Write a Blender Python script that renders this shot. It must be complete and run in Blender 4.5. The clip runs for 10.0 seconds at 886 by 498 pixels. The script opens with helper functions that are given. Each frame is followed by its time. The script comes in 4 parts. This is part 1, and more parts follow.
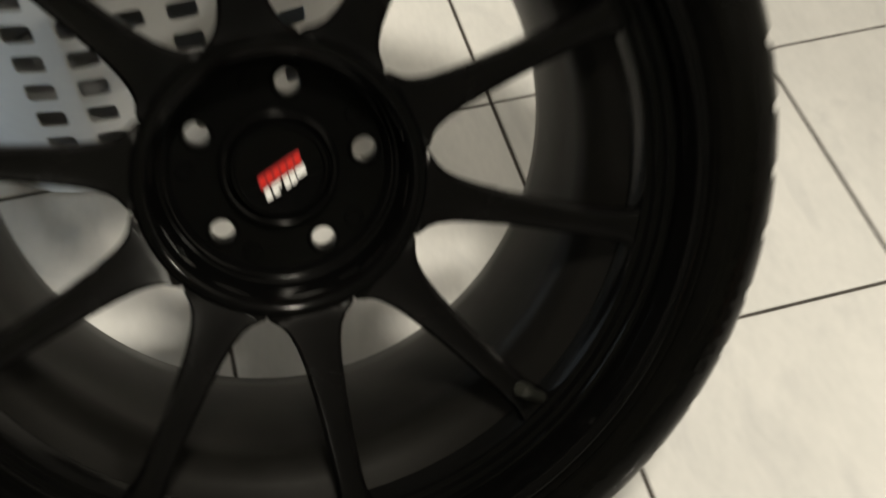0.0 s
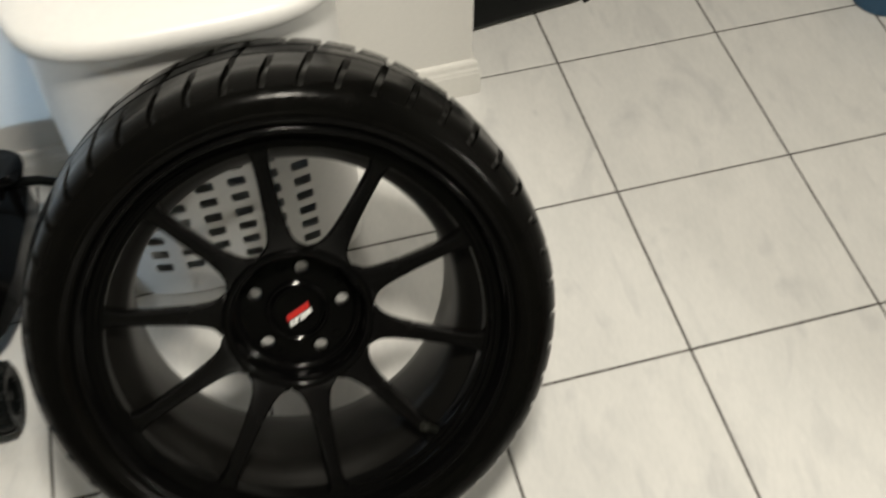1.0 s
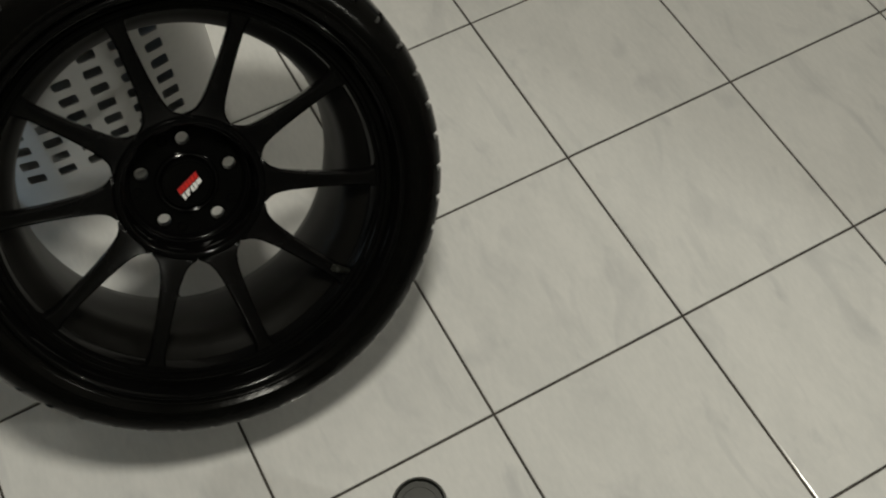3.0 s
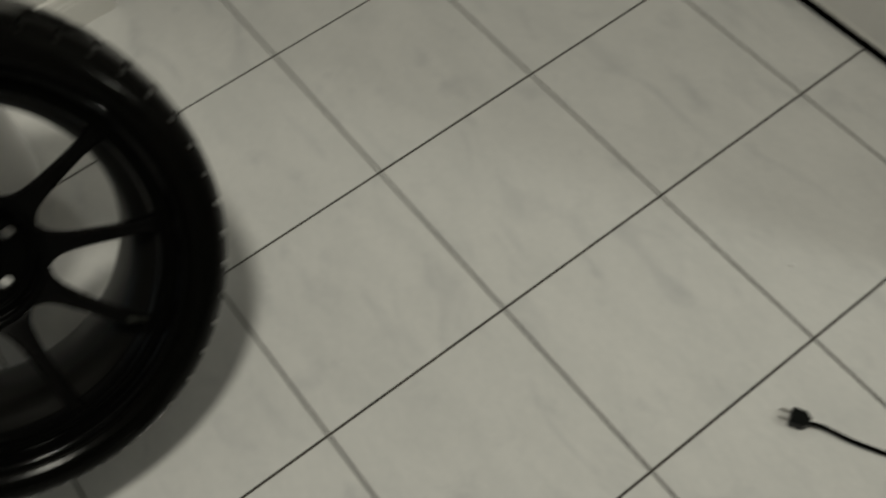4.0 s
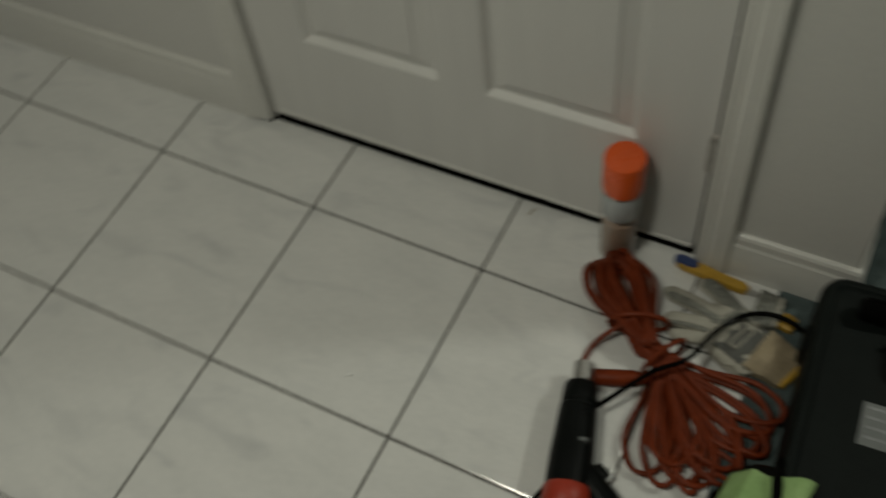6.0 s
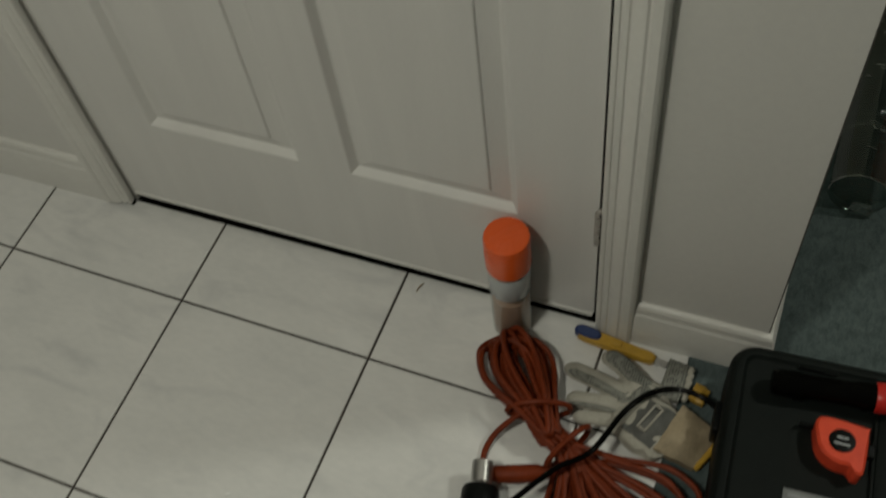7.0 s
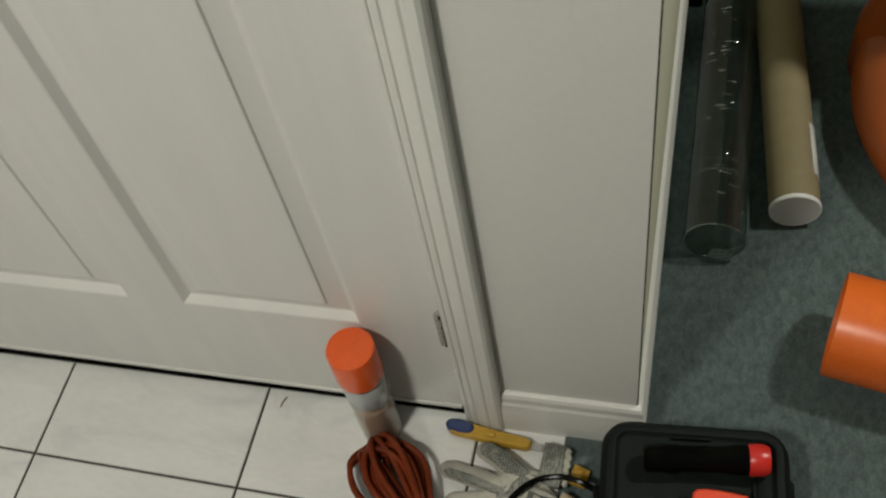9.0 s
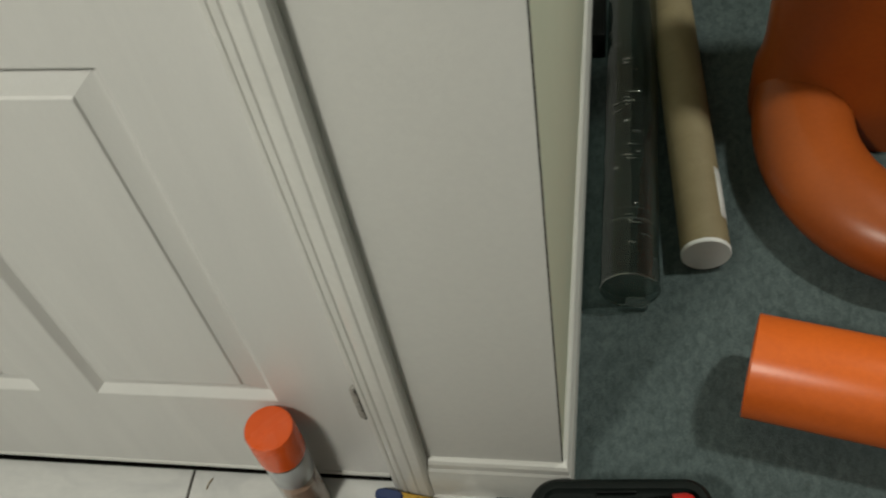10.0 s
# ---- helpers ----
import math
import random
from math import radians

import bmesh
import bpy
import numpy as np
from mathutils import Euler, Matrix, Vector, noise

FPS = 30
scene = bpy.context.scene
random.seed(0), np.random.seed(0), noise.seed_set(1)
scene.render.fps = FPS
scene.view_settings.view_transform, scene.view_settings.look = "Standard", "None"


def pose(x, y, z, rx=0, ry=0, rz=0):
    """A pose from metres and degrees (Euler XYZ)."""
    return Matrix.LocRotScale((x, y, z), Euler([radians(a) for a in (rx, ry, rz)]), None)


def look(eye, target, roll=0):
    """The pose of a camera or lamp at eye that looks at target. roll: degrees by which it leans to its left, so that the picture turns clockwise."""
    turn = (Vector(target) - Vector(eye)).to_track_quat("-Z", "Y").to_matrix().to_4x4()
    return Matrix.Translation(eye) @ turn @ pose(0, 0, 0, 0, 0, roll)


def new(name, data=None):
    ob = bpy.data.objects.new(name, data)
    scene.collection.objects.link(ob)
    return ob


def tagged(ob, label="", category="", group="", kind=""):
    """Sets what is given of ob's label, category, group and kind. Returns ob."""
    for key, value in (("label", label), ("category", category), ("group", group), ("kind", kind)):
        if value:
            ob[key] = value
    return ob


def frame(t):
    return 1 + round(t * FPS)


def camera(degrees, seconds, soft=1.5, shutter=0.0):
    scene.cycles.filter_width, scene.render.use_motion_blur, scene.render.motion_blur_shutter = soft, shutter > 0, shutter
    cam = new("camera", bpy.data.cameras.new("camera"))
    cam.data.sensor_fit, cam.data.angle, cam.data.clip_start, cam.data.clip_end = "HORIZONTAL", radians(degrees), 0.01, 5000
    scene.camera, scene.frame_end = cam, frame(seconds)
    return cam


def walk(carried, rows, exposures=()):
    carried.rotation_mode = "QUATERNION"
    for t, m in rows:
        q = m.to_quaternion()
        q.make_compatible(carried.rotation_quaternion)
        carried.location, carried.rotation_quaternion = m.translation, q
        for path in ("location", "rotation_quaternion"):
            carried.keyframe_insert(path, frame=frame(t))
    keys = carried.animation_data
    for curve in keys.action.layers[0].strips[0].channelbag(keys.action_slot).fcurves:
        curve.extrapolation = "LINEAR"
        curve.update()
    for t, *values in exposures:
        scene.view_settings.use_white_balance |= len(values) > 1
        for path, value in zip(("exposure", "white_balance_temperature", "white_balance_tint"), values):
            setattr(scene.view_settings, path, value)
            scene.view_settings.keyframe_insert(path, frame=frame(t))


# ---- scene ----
cam = camera(46.2, 10.0, soft=2.0, shutter=0.55)
PATH = [
    (0, (0.402, -1.274, 0.859), (-0.69, -0.929, -0.78), 1.3),
    (0.2, (0.405, -1.272, 1.022), (-0.616, -0.948, -0.667), 1.9),
    (0.3, (0.407, -1.278, 1.11), (-0.605, -0.944, -0.582), 2.6),
    (0.5, (0.452, -1.297, 1.237), (-0.542, -0.907, -0.455), 5.1),
    (0.6, (0.47, -1.283, 1.318), (-0.512, -0.906, -0.383), 6.1),
    (0.8, (0.573, -1.266, 1.395), (-0.47, -0.88, -0.268), 4.4),
    (1, (0.674, -1.256, 1.436), (-0.441, -0.947, -0.196), -0.5),
    (1.2, (0.749, -1.256, 1.437), (-0.375, -0.993, -0.196), -2.6),
    (1.5, (0.78, -1.282, 1.457), (-0.344, -1.02, -0.177), -3.8),
    (2, (0.76, -1.331, 1.458), (-0.33, -1.006, -0.187), -5.5),
    (2.2, (0.754, -1.328, 1.439), (-0.249, -0.952, -0.25), -5.0),
    (3.3, (0.735, -1.299, 1.424), (-0.079, -0.806, -0.336), 0.6),
    (3.5, (0.748, -1.277, 1.428), (-0.022, -0.781, -0.349), 0.5),
    (4, (0.872, -1.137, 1.44), (0.035, -0.579, -0.288), -5.5),
    (4.5, (1.027, -0.991, 1.449), (0.134, -0.271, -0.189), -8.5),
    (5, (1.079, -0.942, 1.425), (0.274, -0.107, -0.204), -7.3),
    (5.5, (1.094, -0.903, 1.432), (0.32, -0.076, -0.216), -8.0),
    (6, (1.124, -0.834, 1.45), (0.508, 0.115, -0.199), -8.8),
    (6.2, (1.13, -0.824, 1.435), (0.612, 0.177, -0.218), -7.4),
    (7.3, (1.148, -0.535, 1.391), (0.633, 0.423, -0.288), -10.9),
    (7.5, (1.164, -0.52, 1.381), (0.664, 0.443, -0.3), -11.7),
    (8, (1.207, -0.47, 1.374), (0.719, 0.494, -0.309), -13.7),
    (8.5, (1.234, -0.454, 1.372), (0.765, 0.547, -0.295), -14.0),
    (9, (1.237, -0.456, 1.384), (0.81, 0.596, -0.263), -13.0),
    (9.5, (1.258, -0.434, 1.39), (0.867, 0.674, -0.229), -13.2),
    (10, (1.279, -0.423, 1.397), (0.949, 0.713, -0.215), -12.1),
]
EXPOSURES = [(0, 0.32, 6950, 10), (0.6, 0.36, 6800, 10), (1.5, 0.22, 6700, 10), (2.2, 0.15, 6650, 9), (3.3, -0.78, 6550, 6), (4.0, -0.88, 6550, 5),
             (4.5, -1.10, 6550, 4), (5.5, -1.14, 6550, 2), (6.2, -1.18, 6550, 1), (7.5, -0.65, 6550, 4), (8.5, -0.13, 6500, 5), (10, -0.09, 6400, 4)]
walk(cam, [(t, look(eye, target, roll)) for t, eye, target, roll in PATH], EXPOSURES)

# ---- world and lamps ----
world = bpy.data.worlds.new("world")
scene.world = world
world.use_nodes = True
world.node_tree.nodes["Background"].inputs[0].default_value = (0.9, 0.92, 1.0, 1)
world.node_tree.nodes["Background"].inputs[1].default_value = 0.02


def area_lamp(name, m, size, power, colour, spread=180):
    d = bpy.data.lights.new(name, "AREA")
    d.shape, d.size, d.energy, d.color = "DISK", size, power, colour
    d.spread = math.radians(spread)
    ob = new(name, d)
    ob.matrix_world = m
    return ob


area_lamp("hall_ceiling_lamp", look((0.46, -1.08, 2.40), (0.46, -1.08, 0)), 0.27, 36, (1.0, 0.95, 0.84))
area_lamp("room_ceiling_lamp", look((2.55, 0.88, 2.30), (2.0, 0.8, 0)), 0.18, 31, (1.0, 0.98, 0.88))
# Added narrow blue lamp, source unseen, that tints the partition wall by the hamper.
area_lamp("blue_patch_lamp", look((1.9, -3.75, 0.60), (-0.65, -1.90, 0.27)), 0.2, 1.1, (0.50, 0.74, 1.0), 24)


# ---- materials ----
def material(name, base, rough=0.5, metal=0.0, second=None, scale=6.0, fine=90.0, mix=0.35, bump=0.0, bump_scale=200.0,
             coat=0.0, spec=0.5, per_object=False, stretch=(1, 1, 1), rough_var=0.08):
    """A principled surface whose colour, gloss and relief vary at two scales."""
    m = bpy.data.materials.new(name)
    m.use_nodes = True
    nt = m.node_tree
    b = nt.nodes["Principled BSDF"]
    b.inputs["Metallic"].default_value = metal
    b.inputs["Coat Weight"].default_value = coat
    b.inputs["Specular IOR Level"].default_value = spec
    tc = nt.nodes.new("ShaderNodeTexCoord")
    mp = nt.nodes.new("ShaderNodeMapping")
    mp.inputs["Scale"].default_value = stretch
    nt.links.new(tc.outputs["Object"], mp.inputs["Vector"])
    vec = mp.outputs["Vector"]
    if per_object:
        oi = nt.nodes.new("ShaderNodeObjectInfo")
        mu = nt.nodes.new("ShaderNodeMath")
        mu.operation = "MULTIPLY"
        mu.inputs[1].default_value = 37.0
        nt.links.new(oi.outputs["Random"], mu.inputs[0])
        ad = nt.nodes.new("ShaderNodeVectorMath")
        ad.operation = "ADD"
        nt.links.new(vec, ad.inputs[0])
        nt.links.new(mu.outputs[0], ad.inputs[1])
        vec = ad.outputs[0]
    n1 = nt.nodes.new("ShaderNodeTexNoise")
    n1.inputs["Scale"].default_value, n1.inputs["Detail"].default_value, n1.inputs["Distortion"].default_value = scale, 5, 0.6
    n2 = nt.nodes.new("ShaderNodeTexNoise")
    n2.inputs["Scale"].default_value, n2.inputs["Detail"].default_value = fine, 3
    for n in (n1, n2):
        nt.links.new(vec, n.inputs["Vector"])
    av = nt.nodes.new("ShaderNodeMath")
    av.operation = "MULTIPLY_ADD"
    av.inputs[1].default_value = 0.4
    nt.links.new(n2.outputs["Fac"], av.inputs[0])
    sc = nt.nodes.new("ShaderNodeMath")
    sc.operation = "MULTIPLY"
    sc.inputs[1].default_value = 0.6
    nt.links.new(n1.outputs["Fac"], sc.inputs[0])
    nt.links.new(sc.outputs[0], av.inputs[2])
    rm = nt.nodes.new("ShaderNodeMapRange")
    rm.inputs["From Min"].default_value, rm.inputs["From Max"].default_value = 0.35, 0.65
    rm.inputs["To Max"].default_value = 1.0
    nt.links.new(av.outputs[0], rm.inputs["Value"])
    mx = nt.nodes.new("ShaderNodeMix")
    mx.data_type = "RGBA"
    if second is None:
        second = tuple(c * (1 - mix) for c in base)
    mx.inputs["A"].default_value = (*base, 1)
    mx.inputs["B"].default_value = (*second, 1)
    nt.links.new(rm.outputs[0], mx.inputs["Factor"])
    nt.links.new(mx.outputs["Result"], b.inputs["Base Color"])
    rr = nt.nodes.new("ShaderNodeMapRange")
    rr.inputs["To Min"].default_value = max(0.02, rough - rough_var)
    rr.inputs["To Max"].default_value = min(1, rough + rough_var)
    nt.links.new(n1.outputs["Fac"], rr.inputs["Value"])
    nt.links.new(rr.outputs[0], b.inputs["Roughness"])
    if bump:
        n3 = nt.nodes.new("ShaderNodeTexNoise")
        n3.inputs["Scale"].default_value, n3.inputs["Detail"].default_value = bump_scale, 4
        nt.links.new(vec, n3.inputs["Vector"])
        bp = nt.nodes.new("ShaderNodeBump")
        bp.inputs["Strength"].default_value = bump
        bp.inputs["Distance"].default_value = 0.002
        nt.links.new(n3.outputs["Fac"], bp.inputs["Height"])
        nt.links.new(bp.outputs[0], b.inputs["Normal"])
    return m


def marble_tile(name):
    """Glazed white tile with soft grey slanting veins, different on every tile."""
    m = material(name, (0.74, 0.735, 0.72), 0.13, second=(0.66, 0.66, 0.65), scale=7, fine=60, per_object=True,
                 rough_var=0.04, stretch=(1.0, 2.4, 1.0))
    nt = m.node_tree
    [n for n in nt.nodes if n.type == "MAPPING"][0].inputs["Rotation"].default_value = (0, 0, 0.65)
    b = nt.nodes["Principled BSDF"]
    old = b.inputs["Base Color"].links[0].from_socket
    mapped = [n for n in nt.nodes if n.type == "VECT_MATH"][0].outputs[0]
    v = nt.nodes.new("ShaderNodeTexNoise")
    v.inputs["Scale"].default_value, v.inputs["Detail"].default_value, v.inputs["Distortion"].default_value = 4.6, 5, 1.7
    nt.links.new(mapped, v.inputs["Vector"])
    r = nt.nodes.new("ShaderNodeMapRange")
    r.inputs["From Min"].default_value, r.inputs["From Max"].default_value = 0.55, 0.76
    r.inputs["To Max"].default_value = 0.5
    nt.links.new(v.outputs["Fac"], r.inputs["Value"])
    mx = nt.nodes.new("ShaderNodeMix")
    mx.data_type = "RGBA"
    mx.inputs["B"].default_value = (0.47, 0.475, 0.49, 1)
    nt.links.new(old, mx.inputs["A"])
    nt.links.new(r.outputs[0], mx.inputs["Factor"])
    nt.links.new(mx.outputs["Result"], b.inputs["Base Color"])
    return m


def clear_plastic(name, tint, gloss=0.06, wrinkle=0.35, milk=0.05, low=0.035, high=0.45):
    """Thin clear film: what lies behind shows through, with glints from its creases."""
    m = bpy.data.materials.new(name)
    m.use_nodes = True
    nt = m.node_tree
    nt.nodes.remove(nt.nodes["Principled BSDF"])
    n = nt.nodes.new("ShaderNodeTexNoise")
    n.inputs["Scale"].default_value, n.inputs["Detail"].default_value = 24, 3
    tc = nt.nodes.new("ShaderNodeTexCoord")
    nt.links.new(tc.outputs["Object"], n.inputs["Vector"])
    bp = nt.nodes.new("ShaderNodeBump")
    bp.inputs["Strength"].default_value, bp.inputs["Distance"].default_value = wrinkle, 0.007
    nt.links.new(n.outputs["Fac"], bp.inputs["Height"])
    tr = nt.nodes.new("ShaderNodeBsdfTransparent")
    tr.inputs["Color"].default_value = (*tint, 1)
    gl = nt.nodes.new("ShaderNodeBsdfGlossy")
    gl.inputs["Roughness"].default_value = gloss
    lw = nt.nodes.new("ShaderNodeLayerWeight")
    lw.inputs["Blend"].default_value = 0.32
    nt.links.new(bp.outputs[0], gl.inputs["Normal"])
    nt.links.new(bp.outputs[0], lw.inputs["Normal"])
    ad = nt.nodes.new("ShaderNodeMapRange")
    ad.inputs["To Min"].default_value, ad.inputs["To Max"].default_value = low, high
    nt.links.new(lw.outputs["Facing"], ad.inputs["Value"])
    mx = nt.nodes.new("ShaderNodeMixShader")
    nt.links.new(ad.outputs[0], mx.inputs[0])
    nt.links.new(tr.outputs[0], mx.inputs[1])
    nt.links.new(gl.outputs[0], mx.inputs[2])
    df = nt.nodes.new("ShaderNodeBsdfDiffuse")
    df.inputs["Color"].default_value = (0.6, 0.66, 0.63, 1)
    m2 = nt.nodes.new("ShaderNodeMixShader")
    m2.inputs[0].default_value = milk
    nt.links.new(mx.outputs[0], m2.inputs[1])
    nt.links.new(df.outputs[0], m2.inputs[2])
    nt.links.new(m2.outputs[0], nt.nodes["Material Output"].inputs["Surface"])
    return m


TILE = marble_tile("glazed_marble_tile")
GROUT = material("dark_grout", (0.075, 0.066, 0.056), 0.9, second=(0.035, 0.032, 0.029), scale=9, fine=140, bump=0.5)
WALL = material("white_wall_paint", (0.70, 0.69, 0.665), 0.55, second=(0.66, 0.65, 0.63), scale=2.5, fine=120, bump=0.12, bump_scale=260)
CREAM = material("cream_wall_paint", (0.64, 0.66, 0.53), 0.6, second=(0.60, 0.62, 0.49), scale=3, fine=120, bump=0.12, bump_scale=260)
TRIM = material("white_gloss_paint", (0.74, 0.73, 0.70), 0.32, second=(0.68, 0.67, 0.64), scale=5, fine=110, bump=0.06, bump_scale=150)
DOORP = material("white_door_paint", (0.72, 0.71, 0.69), 0.36, second=(0.67, 0.66, 0.645), scale=4, fine=150, bump=0.10, bump_scale=180,
                 stretch=(6, 6, 0.6))
CARPET = material("slate_green_carpet", (0.108, 0.137, 0.138), 0.95, second=(0.056, 0.073, 0.074), scale=110, fine=480, bump=1.0, bump_scale=520, stretch=(1.0, 0.55, 1.0), spec=0.1)
CEIL = material("ceiling_paint", (0.78, 0.77, 0.75), 0.8, scale=3)
# Near-black for rubber, and for the strips that paint shade into the door gaps.
RUBBER_AND_GAP = material("black_rubber_and_gap_shade", (0.0018, 0.0018, 0.0016), 0.17, second=(0.0030, 0.0029, 0.0025), scale=18, fine=120, bump=0.10, bump_scale=160, spec=0.06)
GLOSSBLACK = material("gloss_black_paint", (0.0015, 0.0015, 0.0015), 0.12, second=(0.0024, 0.0024, 0.0024), scale=12, fine=200, bump=0.02, bump_scale=400, spec=0.13)
SATINBLACK = material("satin_black_paint", (0.0018, 0.0018, 0.0018), 0.24, second=(0.003, 0.0028, 0.0028), scale=12, fine=200, bump=0.03, bump_scale=400, spec=0.18)
BARREL = material("barrel_black_paint", (0.0034, 0.0033, 0.0029), 0.34, second=(0.0052, 0.0050, 0.0043), scale=14, fine=160, spec=0.25)
BLACKPL = material("black_plastic", (0.0032, 0.0038, 0.0038), 0.36, second=(0.006, 0.007, 0.0068), scale=15, fine=240, bump=0.2, bump_scale=700, spec=0.09)
CASEPL = material("grained_case_plastic", (0.0042, 0.0064, 0.0057), 0.5, second=(0.0072, 0.0100, 0.0090), scale=24, fine=300, bump=0.35, bump_scale=800, spec=0.13)
HINGEP = material("worn_painted_steel", (0.42, 0.40, 0.37), 0.4, second=(0.24, 0.22, 0.20), scale=60, fine=300)
GREYPL = material("grey_plastic", (0.19, 0.20, 0.20), 0.5, second=(0.14, 0.15, 0.15), scale=20, fine=200)
WHITEPL = material("white_plastic", (0.80, 0.80, 0.79), 0.34, second=(0.75, 0.75, 0.75), scale=4, fine=90, bump=0.05)
BADGERED = material("dull_red_enamel", (0.30, 0.018, 0.022), 0.4, second=(0.22, 0.012, 0.016), scale=20, fine=200)
DULLRED = material("dull_orange_red_plastic", (0.42, 0.040, 0.016), 0.42, second=(0.33, 0.030, 0.012), scale=12, fine=160)
REDPL = material("red_plastic", (0.62, 0.03, 0.022), 0.3, second=(0.5, 0.02, 0.016), scale=12, fine=160)
REDOR = material("orange_red_plastic", (0.80, 0.085, 0.035), 0.33, second=(0.68, 0.06, 0.028), scale=12, fine=160)
ORANGE = material("orange_plastic", (0.78, 0.155, 0.022), 0.32, second=(0.68, 0.125, 0.018), scale=5, fine=120, bump=0.05)
# Darker orange than the pipe's: the seat's shade is put into its colour.
SHADEOR = material("shaded_orange_plastic", (0.36, 0.080, 0.013), 0.34, second=(0.30, 0.064, 0.010), scale=5, fine=120, bump=0.04)
CAPOR = material("orange_cap_plastic", (0.78, 0.115, 0.02), 0.26, second=(0.78, 0.11, 0.017), scale=14, fine=160)
CORD = material("orange_cord_jacket", (0.185, 0.030, 0.0070), 0.50, second=(0.11, 0.018, 0.005), scale=30, fine=240, bump=0.15, spec=0.16)
BLUEPL = material("blue_plastic", (0.02, 0.085, 0.17), 0.4, second=(0.016, 0.07, 0.14), scale=9, fine=140)
BLUEEND = material("dark_blue_plastic", (0.030, 0.055, 0.17), 0.4, scale=9, fine=140)
YELLOW = material("yellow_plastic", (0.56, 0.33, 0.04), 0.45, second=(0.42, 0.25, 0.03), scale=20, fine=160)
STEEL = material("worn_steel", (0.55, 0.54, 0.52), 0.32, metal=1.0, second=(0.42, 0.41, 0.40), scale=25, fine=260)
KRAFT = material("kraft_cardboard", (0.27, 0.22, 0.125), 0.7, second=(0.225, 0.18, 0.10), scale=7, fine=180, bump=0.15, stretch=(4, 1, 4))
PAPER = material("white_paper", (0.74, 0.74, 0.72), 0.7, second=(0.66, 0.66, 0.65), scale=20, fine=200)
INK = material("printed_grey", (0.30, 0.31, 0.32), 0.6, scale=20)
def dotted_knit(name):
    """Knit fabric with rows of dark rubber dots."""
    m = material(name, (0.27, 0.27, 0.24), 0.9, second=(0.20, 0.20, 0.18), scale=60, fine=420, bump=0.8, bump_scale=500, spec=0.1)
    nt = m.node_tree
    b = nt.nodes["Principled BSDF"]
    old = b.inputs["Base Color"].links[0].from_socket
    tc = [n for n in nt.nodes if n.type == "TEX_COORD"][0]
    v = nt.nodes.new("ShaderNodeTexVoronoi")
    v.inputs["Scale"].default_value, v.inputs["Randomness"].default_value = 260, 0.25
    nt.links.new(tc.outputs["Object"], v.inputs["Vector"])
    r = nt.nodes.new("ShaderNodeMapRange")
    r.inputs["From Min"].default_value, r.inputs["From Max"].default_value = 0.30, 0.48
    r.inputs["To Min"].default_value, r.inputs["To Max"].default_value = 1.0, 0.0
    nt.links.new(v.outputs["Distance"], r.inputs["Value"])
    mx = nt.nodes.new("ShaderNodeMix")
    mx.data_type = "RGBA"
    mx.inputs["B"].default_value = (0.085, 0.088, 0.080, 1)
    nt.links.new(old, mx.inputs["A"])
    nt.links.new(r.outputs[0], mx.inputs["Factor"])
    nt.links.new(mx.outputs["Result"], b.inputs["Base Color"])
    return m


KNIT = dotted_knit("dotted_grey_knit")
KNITW = material("offwhite_knit", (0.45, 0.43, 0.375), 0.95, second=(0.33, 0.315, 0.27), scale=45, fine=420, bump=0.8, bump_scale=500, spec=0.1)
TAN = material("tan_leather", (0.36, 0.29, 0.19), 0.7, second=(0.25, 0.20, 0.13), scale=18, fine=200, bump=0.4)
DOTS = material("dark_grip_coating", (0.07, 0.07, 0.065), 0.7, second=(0.13, 0.13, 0.12), scale=45, fine=300, bump=0.6)
GREENCL = material("light_green_cloth", (0.36, 0.52, 0.23), 0.9, second=(0.28, 0.43, 0.17), scale=22, fine=320, bump=0.7, bump_scale=420, spec=0.1)
DARKTIN = material("dark_metal_lid", (0.014, 0.015, 0.012), 0.34, metal=0.3, second=(0.018, 0.019, 0.016), scale=18, fine=150)
PEACH = material("peach_powder", (0.50, 0.33, 0.24), 0.8, second=(0.42, 0.27, 0.19), scale=18, fine=200)
GREYLABEL = material("grey_label", (0.46, 0.48, 0.49), 0.16, second=(0.42, 0.44, 0.45), scale=10, fine=120)
CLEAR = clear_plastic("clear_plastic_sheet", (0.50, 0.55, 0.53), 0.05, 0.12, 0.010, 0.014, 0.34)
CREASE = clear_plastic("creased_clear_plastic", (0.7, 0.75, 0.73), 0.10, 0.1, 0.04, 0.32, 0.6)
FOLD = clear_plastic("crumpled_clear_plastic", (0.7, 0.75, 0.73), 0.12, 0.6, 0.08, 0.26, 0.6)
SEAM = clear_plastic("clear_plastic_seam", (0.72, 0.78, 0.75), 0.2, 0.1, 0.05, 0.05, 0.25)
CLEARB = clear_plastic("clear_bottle_plastic", (0.93, 0.94, 0.93), 0.05, 0.06, 0.06, 0.06, 0.5)
BRASS = material("satin_nickel", (0.6, 0.57, 0.52), 0.2, metal=1.0, scale=20)


# ---- mesh helpers ----
def mesh_object(name, bm, mat, smooth=True, sharp=0.6):
    bmesh.ops.recalc_face_normals(bm, faces=bm.faces)
    me = bpy.data.meshes.new(name)
    if smooth:
        for f in bm.faces:
            f.smooth = True
        for e in bm.edges:
            if len(e.link_faces) == 2 and e.calc_face_angle(0) > sharp:
                e.smooth = False
    bm.to_mesh(me)
    bm.free()
    me.materials.append(mat)
    return new(name, me)


def part(name, bm, mat, parent, label="", smooth=True, sharp=0.6):
    ob = mesh_object(name, bm, mat, smooth, sharp)
